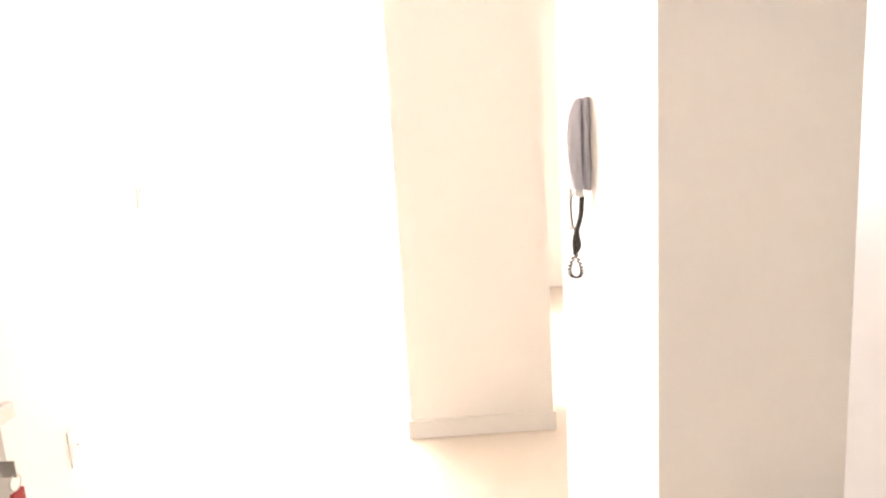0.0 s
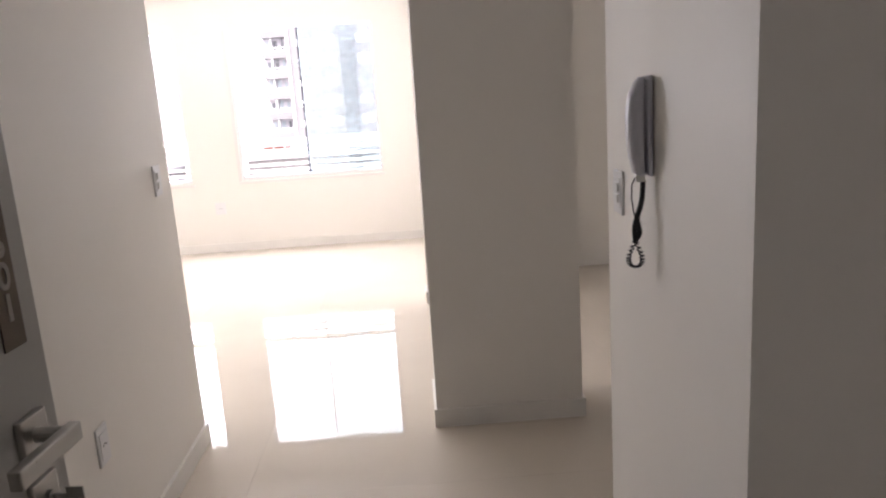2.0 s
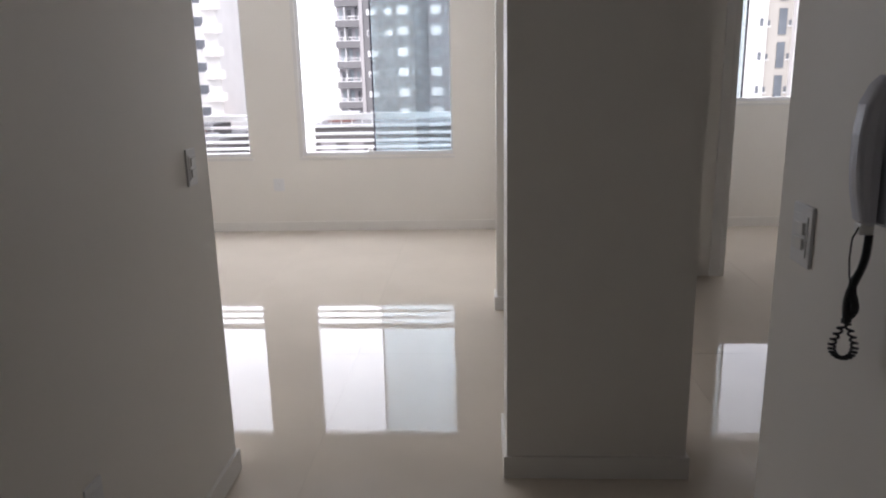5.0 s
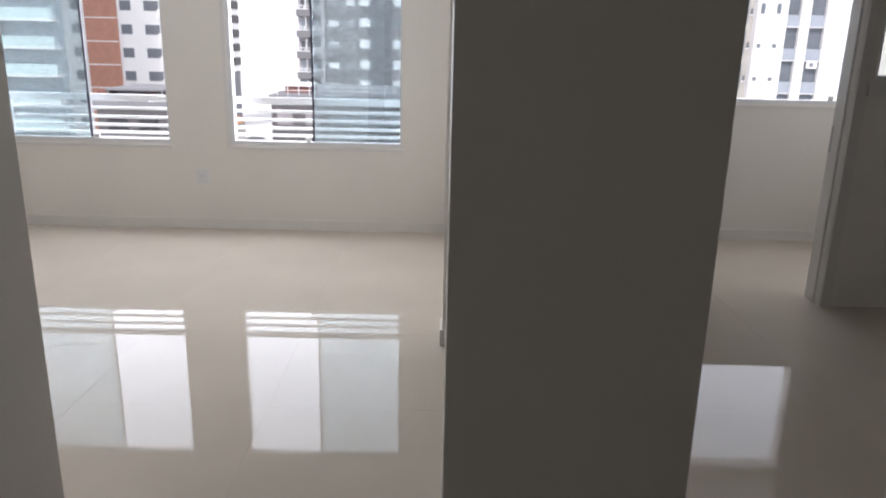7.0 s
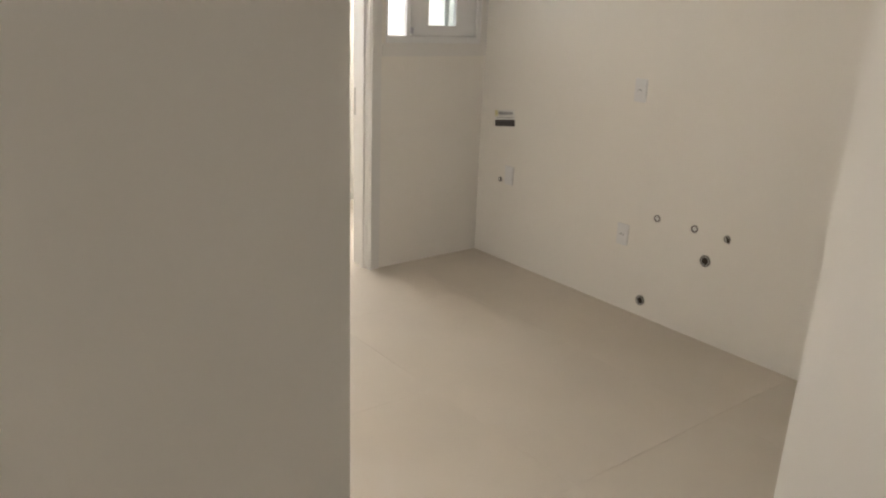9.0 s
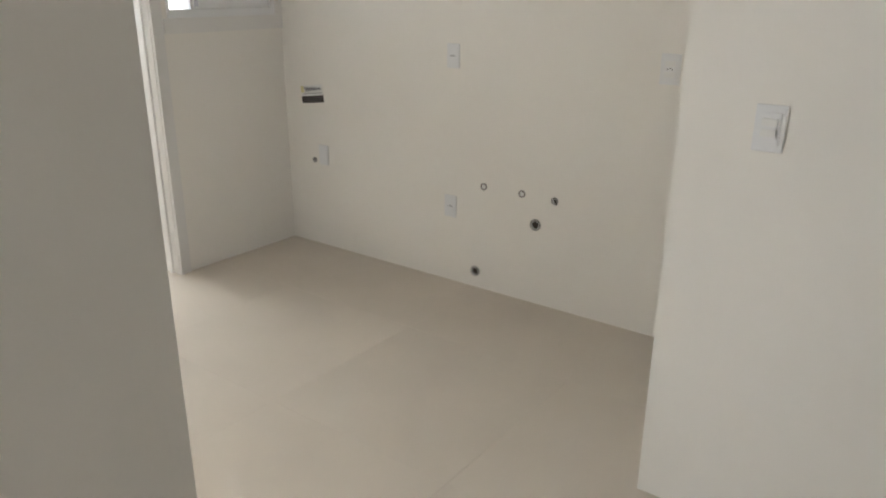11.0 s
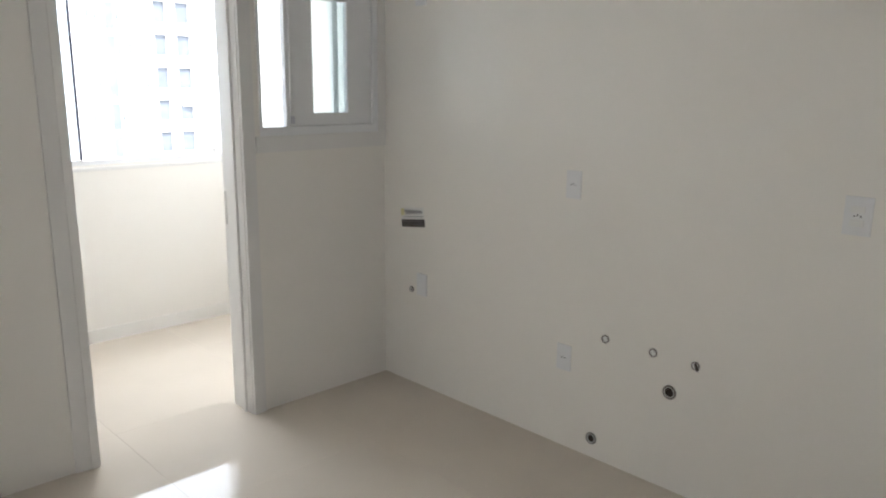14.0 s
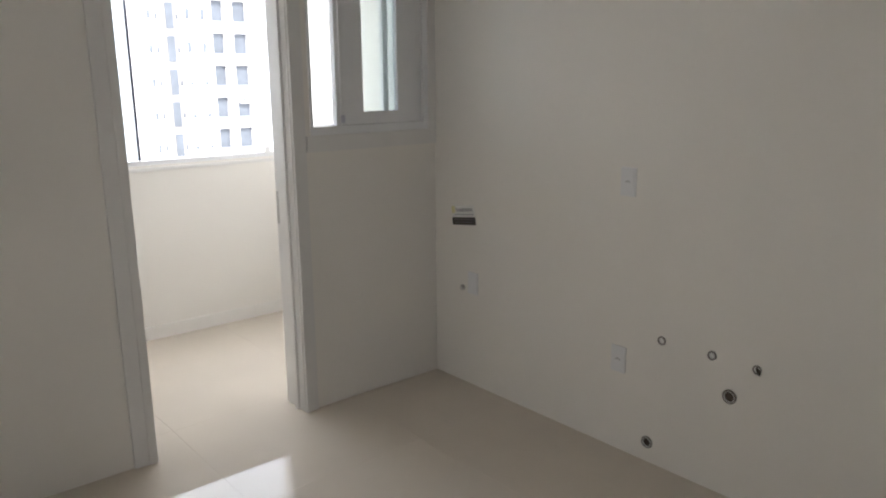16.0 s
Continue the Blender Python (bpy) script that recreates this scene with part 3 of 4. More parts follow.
tube(tb, [(-0.056 + 0.132 * k / 60, -0.0030, 0.029 + 0.013 * math.sin(k * 0.72) * (1 - k / 110)) for k in range(61)], 0.0024, 6)
part("script_mark", tb, INKG, st, "grey handwritten-looking mark")
part("small_print", boxes((-0.07, 0.078, -0.0016, -0.0013, 0.002, 0.006)), INKG, st)
part("emblem", boxes((-0.088, -0.064, -0.0017, -0.0013, 0.012, 0.048)), INKY, st)

# ---- door phone ----
ph = thing("door_phone", "pale grey door phone with black coiled cord on the wall", "door phone", on_x_wall(XR, 1.532, 1.338))


def pod(sections, seg=16):
    """A rounded body lofted along z: rows of (z, half width, depth to the front, depth to the back)."""
    bm_ = bmesh.new()
    rings = []
    for z, hw_, f_, b_ in sections:
        ring = []
        for k in range(seg):
            a = 2 * math.pi * k / seg
            cx, sy = math.cos(a), math.sin(a)
            sx = math.copysign(abs(cx) ** 0.6, cx) * hw_
            d = (b_ + f_) / 2 + math.copysign(abs(sy) ** 0.6, sy) * (b_ - f_) / 2
            ring.append(bm_.verts.new((sx, d, z)))
        rings.append(ring)
    for a, b in zip(rings, rings[1:]):
        for k in range(seg):
            bm_.faces.new((a[k], a[(k + 1) % seg], b[(k + 1) % seg], b[k]))
    bm_.faces.new(rings[0][::-1])
    bm_.faces.new(rings[-1])
    return bm_


part("base", pod([(-0.110, 0.020, -0.010, -0.0005), (-0.104, 0.024, -0.015, -0.0005), (0.0, 0.026, -0.018, -0.0005), (0.110, 0.024, -0.018, -0.0005), (0.119, 0.020, -0.012, -0.0005)]), PHONE, ph)
part("handset", pod([(-0.110, 0.012, -0.032, -0.0185), (-0.102, 0.019, -0.043, -0.0185), (-0.06, 0.021, -0.053, -0.0187), (-0.02, 0.020, -0.058, -0.0187), (0.03, 0.020, -0.059, -0.0187), (0.075, 0.021, -0.054, -0.0187), (0.104, 0.019, -0.040, -0.0185), (0.117, 0.012, -0.028, -0.0185)]), PHONE, ph, "pale grey curved handset")
part("hook_switch", boxes((-0.010, 0.010, -0.0205, -0.0182, 0.085, 0.10)), BLACK, ph)
part("cord_socket", boxes((-0.011, 0.011, -0.040, -0.018, -0.124, -0.106), bevel=0.003), WPLAS, ph)
part("side_slot", boxes((-0.0265, -0.0255, -0.012, -0.005, -0.09, -0.045)), BLACK, ph)
loop = []
for k in range(0, 260):
    u = k / 259
    # down, round a loop at the foot, and back up, crossing itself on the way
    if u < 0.42:
        q = u / 0.42
        c = Vector((0.004 * math.sin(q * 7), -0.020 - 0.020 * q + 0.006 * math.sin(q * 6.4) * q, -0.122 - 0.146 * q))
    elif u < 0.60:
        q = (u - 0.42) / 0.18
        c = Vector((0.006 * math.sin(q * 2 * math.pi), -0.040 + 0.015 * math.sin(q * 2 * math.pi), -0.268 - 0.062 * math.sin(q * math.pi)))
    else:
        q = 1 - (u - 0.60) / 0.40
        c = Vector((-0.006 * math.sin(q * 7), -0.028 - 0.012 * q - 0.007 * math.sin(q * 6.4) * q, -0.186 - 0.082 * q))
    loop.append(c)
coil = []
for k in range(len(loop) * 5):
    f_ = k / 5
    i = min(int(f_), len(loop) - 2)
    c = loop[i].lerp(loop[i + 1], f_ - i)
    a = k * 2 * math.pi / 13
    coil.append(c + Vector((0.0048 * math.cos(a), 0.0048 * math.sin(a), 0)))
tb = bmesh.new()
tube(tb, coil, 0.0021, 5)
part("coiled_cord", tb, BLACK, ph, "black coiled telephone cord", smooth=True)
tb = bmesh.new()
tube(tb, [(0.006, -0.040, -0.112), (0.010, -0.050, -0.128), (0.010, -0.051, -0.160), (0.006, -0.046, -0.19), (0.002, -0.036, -0.225)], 0.0014, 6)
part("straight_cord", tb, BLACK, ph)

# ---- corridor ceiling light (behind the camera) ----
cl = thing("ceiling_light", "round white corridor ceiling light", "lamp", Matrix.Translation((-0.3, -1.2, H)))
tb = bmesh.new()
tube(tb, [(0, 0, -0.012), (0, 0, 0)], 0.19, 28)
part("mount", tb, WPLAS, cl)

# ---- city outside ----
Z0 = -19.0
setting("ground", boxes((-1500, 1500, YFO + 1, 2500, Z0 - 1, Z0)), GROUND, "city ground far below the windows, paled for distant haze", "ground")


def block(x0, x1, y0, y1, z0, z1, m, name, b):
    return part(name, boxes((x0, x1, y0, y1, z0, z1)), m, b)


def window_unit(b, x, z, w, h, y, m, cache):
    """One window: recessed pane with a surround that stands proud of the wall."""
    key = (w, h, m.name)
    if key not in cache:
        bm_ = boxes((-w / 2 - 0.08, -w / 2, -0.06, 0.1, -0.06, h + 0.08), (w / 2, w / 2 + 0.08, -0.06, 0.1, -0.06, h + 0.08), (-w / 2, w / 2, -0.06, 0.1, h, h + 0.08), (-w / 2, w / 2, -0.10, 0.1, -0.08, 0))
        me = bpy.data.meshes.new("window")
        bmesh.ops.recalc_face_normals(bm_, faces=bm_.faces)
        bm_.to_mesh(me)
        bm_.free()
        me.materials.append(B_BLIND)
        bm_ = boxes((-w / 2, w / 2, -0.02, 0.02, 0, h))
        me2 = bpy.data.meshes.new("pane")
        bmesh.ops.recalc_face_normals(bm_, faces=bm_.faces)
        bm_.to_mesh(me2)
        bm_.free()
        me2.materials.append(m)
        cache[key] = (me, me2)
    wn_ = new("window", cache[key][0])
    wn_.parent, wn_.location = b, (x, y, z)
    pn = new("pane", cache[key][1])
    pn.parent = wn_


wcache = {}
FL = 2.9
# grey tower opposite
D = 112.0
gt = thing("apartment_tower", "dark grey apartment tower with white windows and balconies", "building")
block(-20.9, -17.3, D + 1.6, D + 14, Z0, 34, B_GREY2, "wall", gt)
block(-17.3, -16.8, D - 0.3, D + 14, Z0, 34, B_LIGHTG, "corner_strip", gt)
block(-16.8, -7.6, D, D + 14, Z0, 34, B_GREY, "wall", gt)
block(-7.6, 8.0, D + 0.5, D + 14, Z0, 34, B_GREY2, "wall", gt)
block(-21.2, 8.2, D - 0.2, D + 14.2, 34, 35, B_ROOF, "roof", gt)
rng = random.Random(4)


def blind_window(b, x, z, w, h, y, drop):
    """White framed window whose roller blind is drawn down by the share drop, with dark panes below and a mullion."""
    f = 0.07
    wn_ = part("window", boxes((x - w / 2 - f, x - w / 2, y - 0.06, y + 0.1, z, z + h), (x + w / 2, x + w / 2 + f, y - 0.06, y + 0.1, z, z + h), (x - w / 2 - f, x + w / 2 + f, y - 0.10, y + 0.1, z - f, z)), B_BLIND, b)
    if drop < 0.95:
        part("pane", boxes((x - w / 2, x + w / 2, y - 0.02, y + 0.02, z, z + h * (1 - drop))), B_DARK, wn_)
        part("mullion", boxes((x - 0.04, x + 0.04, y - 0.05, y - 0.021, z, z + h * 0.7)), B_BLIND, wn_)
    if drop > 0.05:
        part("blind", boxes((x - w / 2, x + w / 2, y - 0.05, y - 0.01, z + h * (1 - drop) + 0.001, z + h)), B_BLIND, wn_)


for k in range(-5, 10):
    z = 2.55 + FL * k
    bal = part("balcony", boxes((-20.9, -17.3, D - 0.1, D + 1.6, z - 1.65, z - 0.68)), B_GREY, gt)
    part("balcony_rail", boxes((-20.95, -17.3, D - 0.12, D - 0.06, z - 0.22, z - 0.13)), B_BLIND, bal)
    part("balcony_kerb", boxes((-20.95, -17.3, D - 0.12, D - 0.06, z - 0.68, z - 0.58)), B_BLIND, bal)
    for x in (-20.9, -19.7, -18.5, -17.4):
        part("rail_post", boxes((x - 0.04, x + 0.04, D - 0.13, D - 0.05, z - 0.58, z - 0.22)), B_BLIND, bal)
    part("rear_wall", boxes((-20.8, -17.4, D + 1.45, D + 1.52, z - 0.68, z + 1.25)), B_DOORW, gt)
    for x, w in ((-20.2, 0.5), (-19.0, 0.55), (-18.0, 0.35)):
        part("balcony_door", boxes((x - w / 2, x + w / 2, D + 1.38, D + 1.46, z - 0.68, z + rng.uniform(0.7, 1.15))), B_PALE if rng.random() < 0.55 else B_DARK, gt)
    part("balcony_wall", boxes((-19.56, -19.44, D + 0.1, D + 1.44, z - 0.68, z + 1.25)), B_BLIND, gt)
    for x, w, h, shut in ((-15.5, 1.3, 0.75, 0.45), (-13.1, 1.0, 0.75, 0.45), (-11.05, 1.35, 1.15, 1.0), (-6.25, 1.4, 1.15, 0.95), (-2.2, 1.2, 1.15, 0.6), (3.0, 1.4, 1.15, 0.7)):
        drop = 1.0 if rng.random() < shut else rng.choice((0.0, 0.15, 0.55))
        blind_window(gt, x, z, w, h, D if x < -7.6 else D + 0.5, drop)
    blind_window(gt, -8.65, z + 0.3, 0.5, 0.35, D, 0.0)

# low dark building in front of it
D = 70.0
lb = thing("low_building", "low dark grey flat-roofed building", "building")
block(-15.4, -2.0, D, D + 16, Z0, -4.2, B_ROOF, "wall", lb)
block(-15.6, -1.8, D - 0.2, D + 16.2, -4.2, -3.95, B_GREY, "roof", lb)
block(-14.7, -12.4, D + 3, D + 7, -3.95, -3.3, B_BROWN, "roof_shed", lb)
block(-14.9, -12.2, D + 2.8, D + 7.2, -3.3, -3.18, B_BLIND, "shed_roof", lb)
for z in (-3.5, -3.12):
    part("roof_rail", boxes((-14.9, -4.0, D + 0.2, D + 0.25, z - 0.025, z + 0.025)), B_BLIND, lb)
for k in range(12):
    part("rail_post", boxes((-14.9 + 0.98 * k, -14.85 + 0.98 * k, D + 0.2, D + 0.25, -3.95, -3.145)), B_BLIND, lb)
for k in range(4):
    for x in (-14.2, -11.6, -9.0, -6.4, -3.8):
        part("wall_opening", boxes((x - 0.7, x + 0.7, D - 0.03, D + 0.02, -6.6 - 2.9 * k, -5.4 - 2.9 * k)), B_GREY2 if (k + int(x)) % 3 else B_DARK, lb)

# brown-grey low block with a terrace
D = 60.0
tb_ = thing("terrace_building", "low brown-grey building with a roof terrace", "building")
block(-26.8, -21.2, D, D + 10, Z0, -4.4, B_ROOF, "wall", tb_)
block(-27.0, -21.0, D - 0.2, D + 10.2, -4.4, -4.2, B_GREY, "roof", tb_)
block(-26.9, -26.2, D + 0.6, D + 5, -4.2, -3.1, B_BROWN, "chimney_stack", tb_)
block(-25.6, -22.0, D + 1.0, D + 6, -4.2, -3.1, B_ROOF, "roof_room", tb_)
block(-26.2, -21.6, D + 0.4, D + 6.4, -3.1, -2.95, B_GREY, "roof_canopy", tb_)
for x in (-26.0, -21.8):
    block(x - 0.06, x + 0.06, D + 0.5, D + 0.62, -4.2, -3.1, B_GREY2, "canopy_post", tb_)
part("roof_room_door", boxes((-23.2, -22.4, D + 0.94, D + 0.99, -4.2, -3.3)), B_BROWN, tb_)
part("roof_room_window", boxes((-25.2, -23.9, D + 0.93, D + 0.99, -3.9, -3.3)), B_DARK, tb_)
part("parapet", boxes((-27.0, -21.0, D - 0.2, D - 0.05, -4.2, -3.6)), B_GREY, tb_)
for k in range(3):
    part("dark_opening", boxes((-26.0, -24.4, D - 0.04, D + 0.1, -6.4 - 2.6 * k, -5.2 - 2.6 * k), (-23.6, -22.0, D - 0.04, D + 0.1, -6.4 - 2.6 * k, -5.2 - 2.6 * k)), BLACK, tb_)
    part("ledge", boxes((-26.9, -21.1, D - 0.3, D, -6.75 - 2.6 * k, -6.55 - 2.6 * k)), B_GREY2, tb_)

# white building with a red brick stripe
D = 100.0
wb = thing("apartment_building", "white apartment building with red brick stripe", "building")
block(-52.0, -45.4, D, D + 14, Z0, 32, B_WHITE, "wall", wb)
part("brick_stripe", boxes((-45.4, -41.3, D - 0.25, D + 14, Z0, 32)), B_RED, wb, "red brick stripe")
block(-41.3, -34.2, D, D + 14, Z0, 32, B_WHITE, "wall", wb)
block(-52.2, -34.0, D - 0.3, D + 14.2, 32, 33, B_BEIGE, "roof", wb)
for k in range(-6, 10):
    z = 0.9 + FL * k
    part("stripe_joint", boxes((-45.4, -41.3, D - 0.29, D - 0.24, z - 1.0, z - 0.88)), B_WHITE, wb)
    for x, w in ((-46.6, 1.2), (-40.2, 1.4), (-36.9, 1.9)):
        window_unit(wb, x, z, w, 1.2, D, B_DARK, wcache)
    bm = bmesh.new()
    seg = 9
    for lo, hi, r0 in ((z - 0.9, z + 0.2, 1.9),):
        outer = [(-35.2 + r0 * math.sin(math.pi * j / seg - 0.25), D - r0 * 0.8 * math.cos((math.pi * j / seg - 0.25) * 0.8)) for j in range(seg + 1)]
        tops = [bm.verts.new((x, y, hi)) for x, y in outer]
        bots = [bm.verts.new((x, y, lo)) for x, y in outer]
        ct, cb = bm.verts.new((-36.4, D + 0.5, hi)), bm.verts.new((-36.4, D + 0.5, lo))
        for j in range(seg):
            bm.faces.new((bots[j], bots[j + 1], tops[j + 1], tops[j]))
            bm.faces.new((tops[j], tops[j + 1], ct))
            bm.faces.new((bots[j + 1], bots[j], cb))
    part("balcony", bm, B_WHITE, wb)

# building with long glazed balconies
D = 85.0
gb = thing("balcony_building", "pale building with long glazed balconies", "building")
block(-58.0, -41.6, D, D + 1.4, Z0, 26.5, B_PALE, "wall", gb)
block(-51.3, -49.6, D - 2.0, D, Z0, 26.5, B_BEIGE, "column", gb)
for k in range(-6, 9):
    z = 0.2 + FL * k
    part("balcony", boxes((-58.0, -41.2, D - 1.8, D, z - 0.95, z - 0.7)), B_WHITE, gb)
    part("balcony_glass", boxes((-58.0, -51.4, D - 1.8, D - 1.7, z - 0.7, z + 0.4), (-49.5, -41.2, D - 1.8, D - 1.7, z - 0.7, z + 0.4)), B_GLASS, gb)
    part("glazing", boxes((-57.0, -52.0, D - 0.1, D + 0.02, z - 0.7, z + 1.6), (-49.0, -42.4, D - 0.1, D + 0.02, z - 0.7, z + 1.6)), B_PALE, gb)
    for x in (-55.0, -53.0, -47.0, -45.0, -43.2):
        part("glazing_bar", boxes((x - 0.05, x + 0.05, D - 0.16, D - 0.1, z - 0.7, z + 1.6)), B_BLIND, gb)

# slim far tower with stacked balconies
D = 165.0
ft = thing("far_tower", "slim far tower with stacked white balconies", "building")
block(-56.0, -46.4, D, D + 12, Z0, 46, B_GREY, "wall", ft)
for k in range(-2, 15):
    z = -0.4 + FL * k
    part("balcony", boxes((-47.5, -44.6, D - 0.5, D + 6, z - 0.6, z + 0.7)), B_WHITE, ft)
    # solid dark block paints the shade in the gap above each balcony
    part("recess_shade", boxes((-47.2, -44.3, D + 0.3, D + 5, z + 0.7, z + 2.3)), B_ROOF, ft)

# small low-rise houses and trees in the gap
hs = ((-26.0, 62.0, 5.0, 6.0), (-21.0, 78.0, 7.0, 7.5), (-33.0, 70.0, 6.5, 8.0), (-38.5, 58.0, 7.0, 10.0), (-31.0, 95.0, 9.0, 9.0))
for i, (x, y, w, h) in enumerate(hs):
    ho = thing("house", "low house with pitched terracotta roof" if i % 2 == 0 else "low pale house with pitched roof", "house", group="low houses")
    block(x - w / 2, x + w / 2, y, y + 8, Z0, Z0 + h, B_WHITE if i % 2 else B_BEIGE, "wall", ho)
    bm = bmesh.new()
    a = [bm.verts.new(p) for p in ((x - w / 2 - 0.4, y - 0.4, Z0 + h), (x + w / 2 + 0.4, y - 0.4, Z0 + h), (x + w / 2 + 0.4, y + 8.4, Z0 + h), (x - w / 2 - 0.4, y + 8.4, Z0 + h), (x, y - 0.4, Z0 + h + 1.8), (x, y + 8.4, Z0 + h + 1.8))]
    for q in ((0, 1, 4), (2, 3, 5), (1, 2, 5, 4), (3, 0, 4, 5), (3, 2, 1, 0)):
        bm.faces.new([a[j] for j in q])
    part("roof", bm, B_TERRA if i % 2 == 0 else B_ROOF, ho)
    for dx in (-w / 4, w / 4):
        window_unit(ho, x + dx, Z0 + h - 2.2, 1.2, 1.2, y, B_DARK, wcache)


def tree(x, y, h, seed):
    r = random.Random(seed)
    t = thing("tree", "leafy green street tree", "tree", Matrix.Translation((x, y, Z0)), group="street trees")
    bm_ = bmesh.new()
    tube(bm_, [(0, 0, 0), (0.1, 0.05, h * 0.3), (0.0, 0.1, h * 0.6), (0.1, 0, h * 0.85)], [0.28, 0.22, 0.14, 0.05], 8)
    for k in range(6):
        a, z = r.uniform(0, 6.28), h * r.uniform(0.35, 0.7)
        tube(bm_, [(0, 0, z), (math.cos(a) * h * 0.15, math.sin(a) * h * 0.15, z + h * 0.12), (math.cos(a) * h * 0.27, math.sin(a) * h * 0.27, z + h * 0.2)], [0.09, 0.06, 0.02], 6)
    part("trunk", bm_, BARK, t)
    vs, fs = [], []
    for k in range(2200):
        a, b_, rr = r.uniform(0, 6.28), r.uniform(-1, 1), r.random() ** 0.4
        q = math.sqrt(1 - b_ * b_)
        c = Vector((math.cos(a) * q * rr * h * 0.33, math.sin(a) * q * rr * h * 0.33, h * 0.72 + b_ * rr * h * 0.28))
        c *= 1 + 0.12 * math.sin(3 * a + b_ * 4)
        u = Vector((r.uniform(-1, 1), r.uniform(-1, 1), r.uniform(-1, 1))).normalized() * 0.16
        v = u.orthogonal().normalized() * 0.09
        n = len(vs)
        vs += [c - u, c + v, c + u, c - v]
        fs.append((n, n + 1, n + 2, n + 3))
    me_ = bpy.data.meshes.new("crown")
    me_.from_pydata(vs, [], fs)
    me_.materials.append(LEAF)
    cr = new("crown", me_)
    cr.parent = t


for i, (x, y, h) in enumerate(((-15.5, 52.0, 9.0), (-18.2, 56.0, 8.0), (-13.4, 57.0, 8.5), (-28.0, 54.0, 9.0))):
    tree(x, y, h, 20 + i)

# white building beyond the laundry window
D = 70.0
lwb = thing("white_building", "white apartment building with dark glazed strips", "building")
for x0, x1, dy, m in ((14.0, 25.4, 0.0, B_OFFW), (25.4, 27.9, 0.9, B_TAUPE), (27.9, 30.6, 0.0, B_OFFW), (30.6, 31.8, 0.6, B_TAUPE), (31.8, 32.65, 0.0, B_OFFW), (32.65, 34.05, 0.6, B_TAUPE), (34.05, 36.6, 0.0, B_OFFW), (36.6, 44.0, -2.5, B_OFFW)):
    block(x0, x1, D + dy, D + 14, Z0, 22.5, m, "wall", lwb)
block(13.8, 44.2, D - 2.7, D + 14.2, 22.5, 23.3, B_BEIGE, "roof", lwb)


def small_window(x, z, w, h, y):
    wn_ = part("window", boxes((x - w / 2 - 0.06, x + w / 2 + 0.06, y - 0.10, y + 0.02, z - 0.07, z)), B_BLIND, lwb)
    part("pane", boxes((x - w / 2, x + w / 2, y - 0.03, y + 0.02, z, z + h)), B_SLATE, wn_)


for k in range(-6, 7):
    z = 0.85 + FL * k
    for x0, x1 in ((30.6, 31.8), (32.65, 34.05)):
        part("glazing", boxes((x0 + 0.02, x1 - 0.02, D + 0.45, D + 0.62, z + 0.30, z + 2.12)), B_SLATE, lwb)
        part("balcony_panel", boxes((x0, x1, D + 0.25, D + 0.45, z - 0.72, z + 0.28)), B_PANEL, lwb)
        part("slab_line", boxes((x0, x1, D + 0.1, D + 0.6, z - 0.80, z - 0.73)), B_OFFW, lwb)
    for x in (28.35, 29.75):
        small_window(x, z + 0.3, 0.36, 0.9 if k > 0 else 0.35, D)
    small_window(24.9, z + 0.2, 0.3, 0.7, D)
    for x in (25.85, 27.72):
        small_window(x, z + 0.25, 0.22, 0.5, D + 0.9)
    part("stair_slot", boxes((26.7, 27.4, D + 0.8, D + 0.92, z - 0.5, z + 1.75)), B_SLATE, lwb)
ac = thing("air_conditioner", "white air conditioner unit on a far balcony", "air conditioner", Matrix.Translation((33.4, D + 0.2, -0.55)))
part("housing", boxes((-0.45, 0.45, -0.2, 0.15, 0, 0.62), bevel=0.03), B_BLIND, ac)
tb = bmesh.new()
tube(tb, [(-0.08, -0.205, 0.31), (-0.08, -0.22, 0.31)], 0.22, 20)
part("fan_grille", tb, B_DARK, ac)

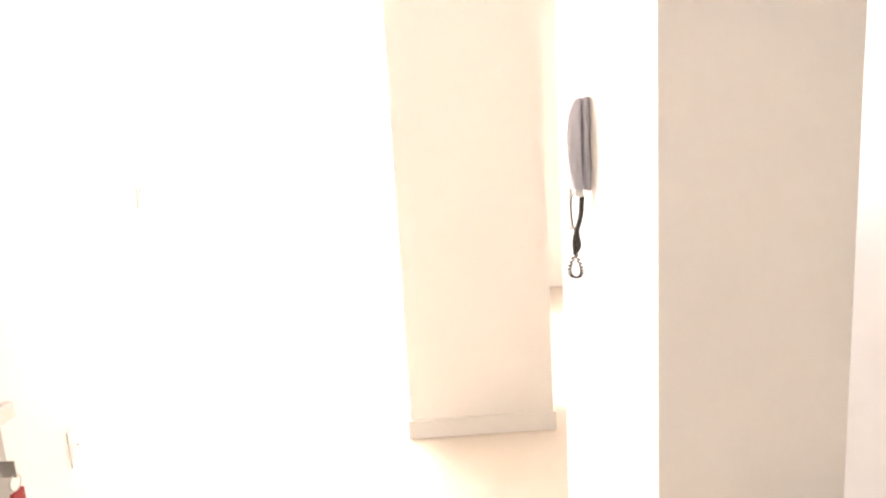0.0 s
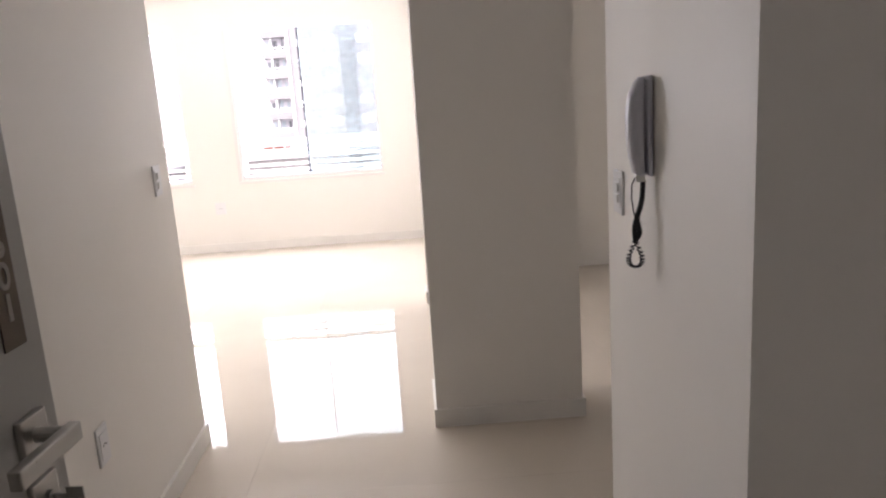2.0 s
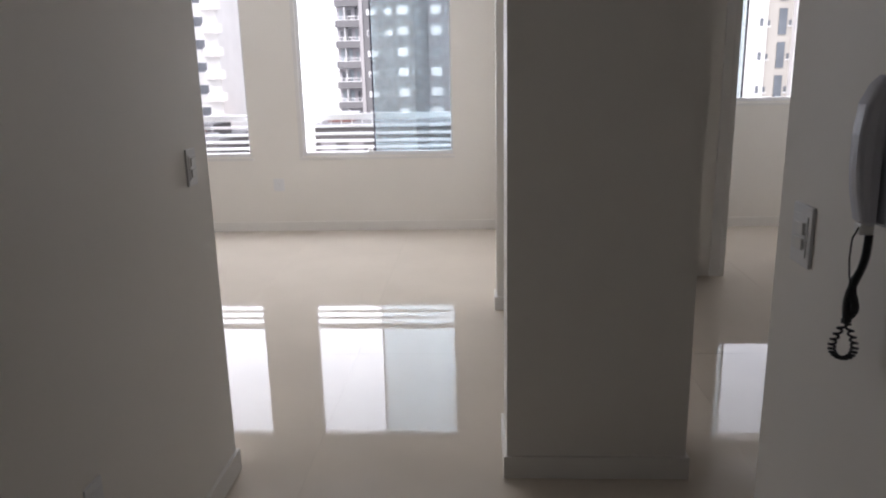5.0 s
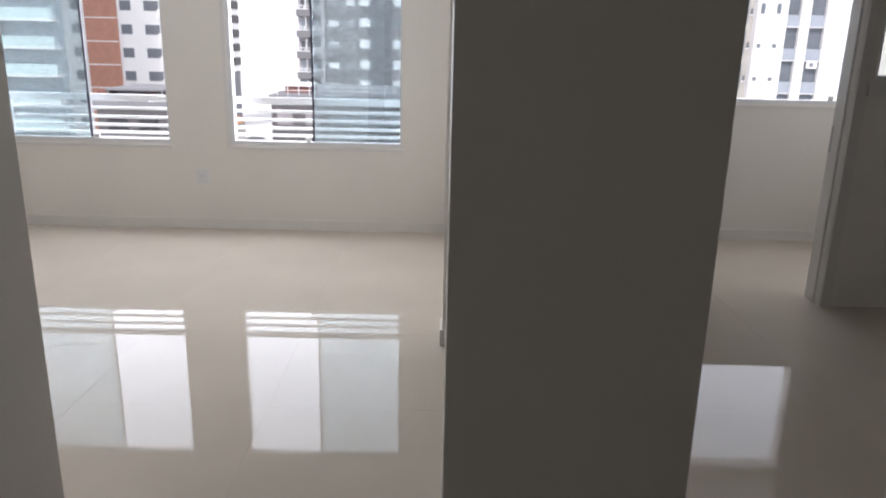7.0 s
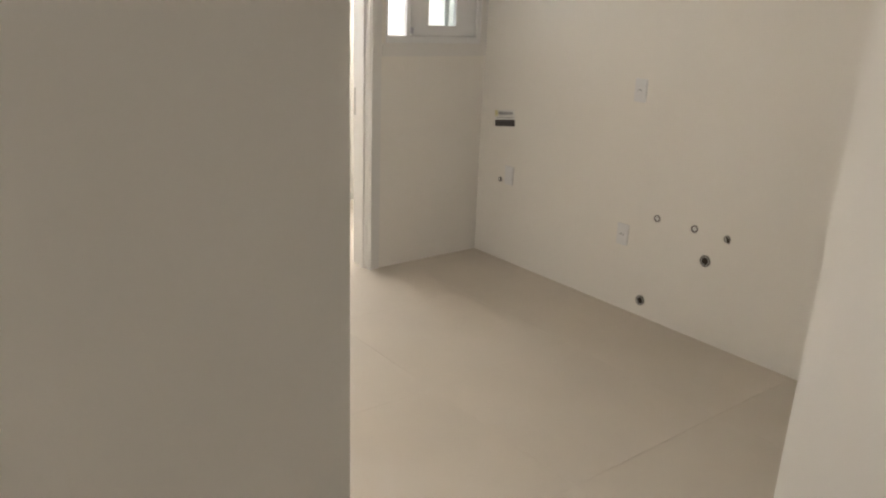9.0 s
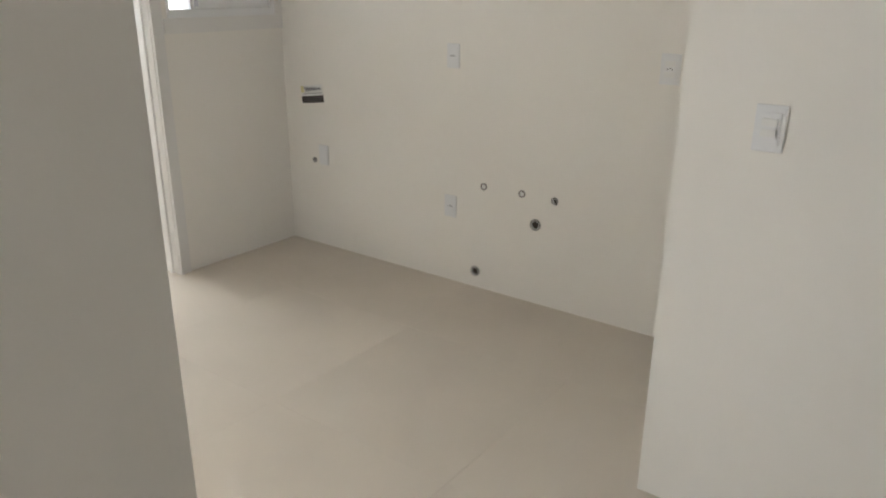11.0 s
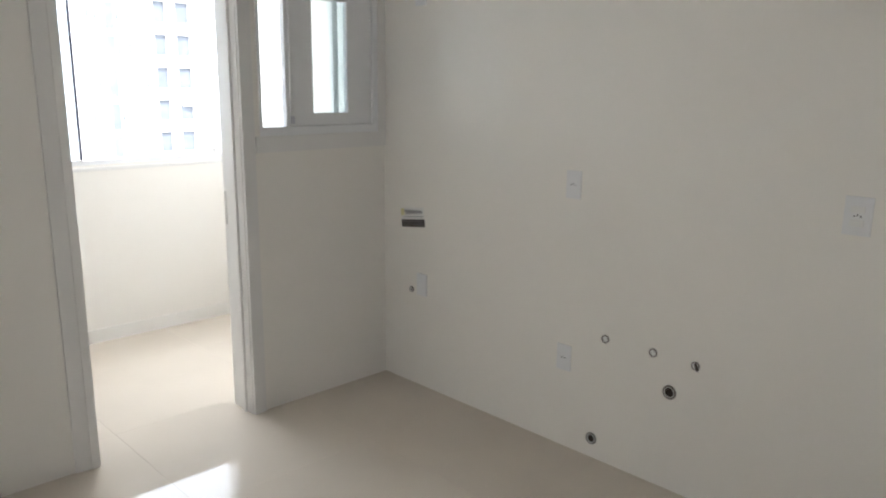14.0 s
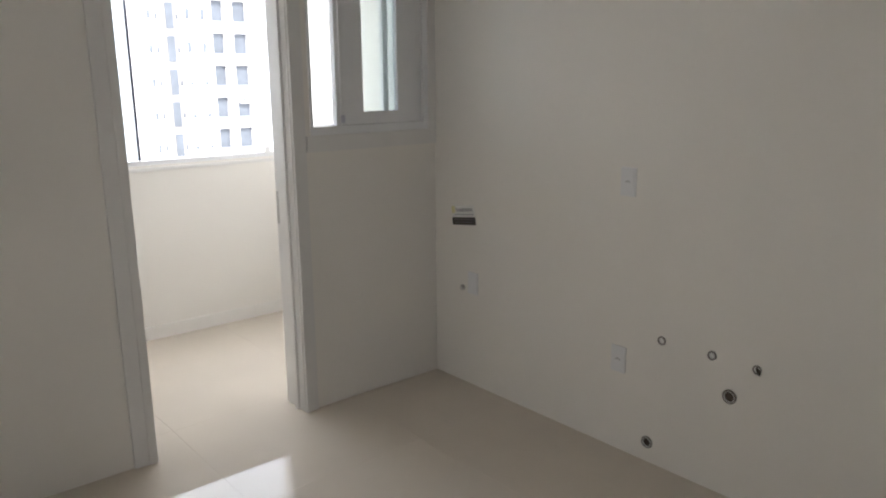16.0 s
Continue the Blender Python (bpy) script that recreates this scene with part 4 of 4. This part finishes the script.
# ---- floor: large polished tiles, laid last ----
PX, PY, PITCH, GAP = -0.54, 4.857, 0.832, 0.0006
floor = setting("floor", boxes((XW - 0.1, XK + 0.1, -0.17, YFO - 0.05, -0.2, -0.002), (-1.7, 1.85, -2.05, -0.17, -0.2, -0.002)), GROUT, "glossy beige polished porcelain tile floor", "floor")
tile_meshes = {}


def lay_tiles(x0, x1, y0, y1):
    ix0, ix1 = math.floor((x0 - PX) / PITCH), math.ceil((x1 - PX) / PITCH)
    iy0, iy1 = math.floor((y0 - PY) / PITCH), math.ceil((y1 - PY) / PITCH)
    for i in range(ix0, ix1):
        for j in range(iy0, iy1):
            a0, a1 = max(PX + i * PITCH, x0), min(PX + (i + 1) * PITCH, x1)
            b0, b1 = max(PY + j * PITCH, y0), min(PY + (j + 1) * PITCH, y1)
            w, d = round(a1 - a0 - GAP, 4), round(b1 - b0 - GAP, 4)
            if w < 0.01 or d < 0.01:
                continue
            if (w, d) not in tile_meshes:
                me = bpy.data.meshes.new("tile")
                bm = bmesh.new()
                c = 0.0002
                lo = [bm.verts.new((sx * w / 2, sy * d / 2, -0.008)) for sx, sy in ((-1, -1), (1, -1), (1, 1), (-1, 1))]
                mi = [bm.verts.new((sx * w / 2, sy * d / 2, -c)) for sx, sy in ((-1, -1), (1, -1), (1, 1), (-1, 1))]
                hi = [bm.verts.new((sx * (w / 2 - c), sy * (d / 2 - c), 0)) for sx, sy in ((-1, -1), (1, -1), (1, 1), (-1, 1))]
                for p, q in ((lo, mi), (mi, hi)):
                    for k in range(4):
                        bm.faces.new((p[k], p[(k + 1) % 4], q[(k + 1) % 4], q[k]))
                bm.faces.new(hi)
                bm.to_mesh(me)
                bm.free()
                me.materials.append(TILE)
                tile_meshes[(w, d)] = me
            t = new("tile", tile_meshes[(w, d)])
            t.location = ((a0 + a1) / 2, (b0 + b1) / 2, 0)
            t.parent = floor


lay_tiles(XW, XK, -0.095, YF)
lay_tiles(-1.6, 1.75, -1.95, -0.095)
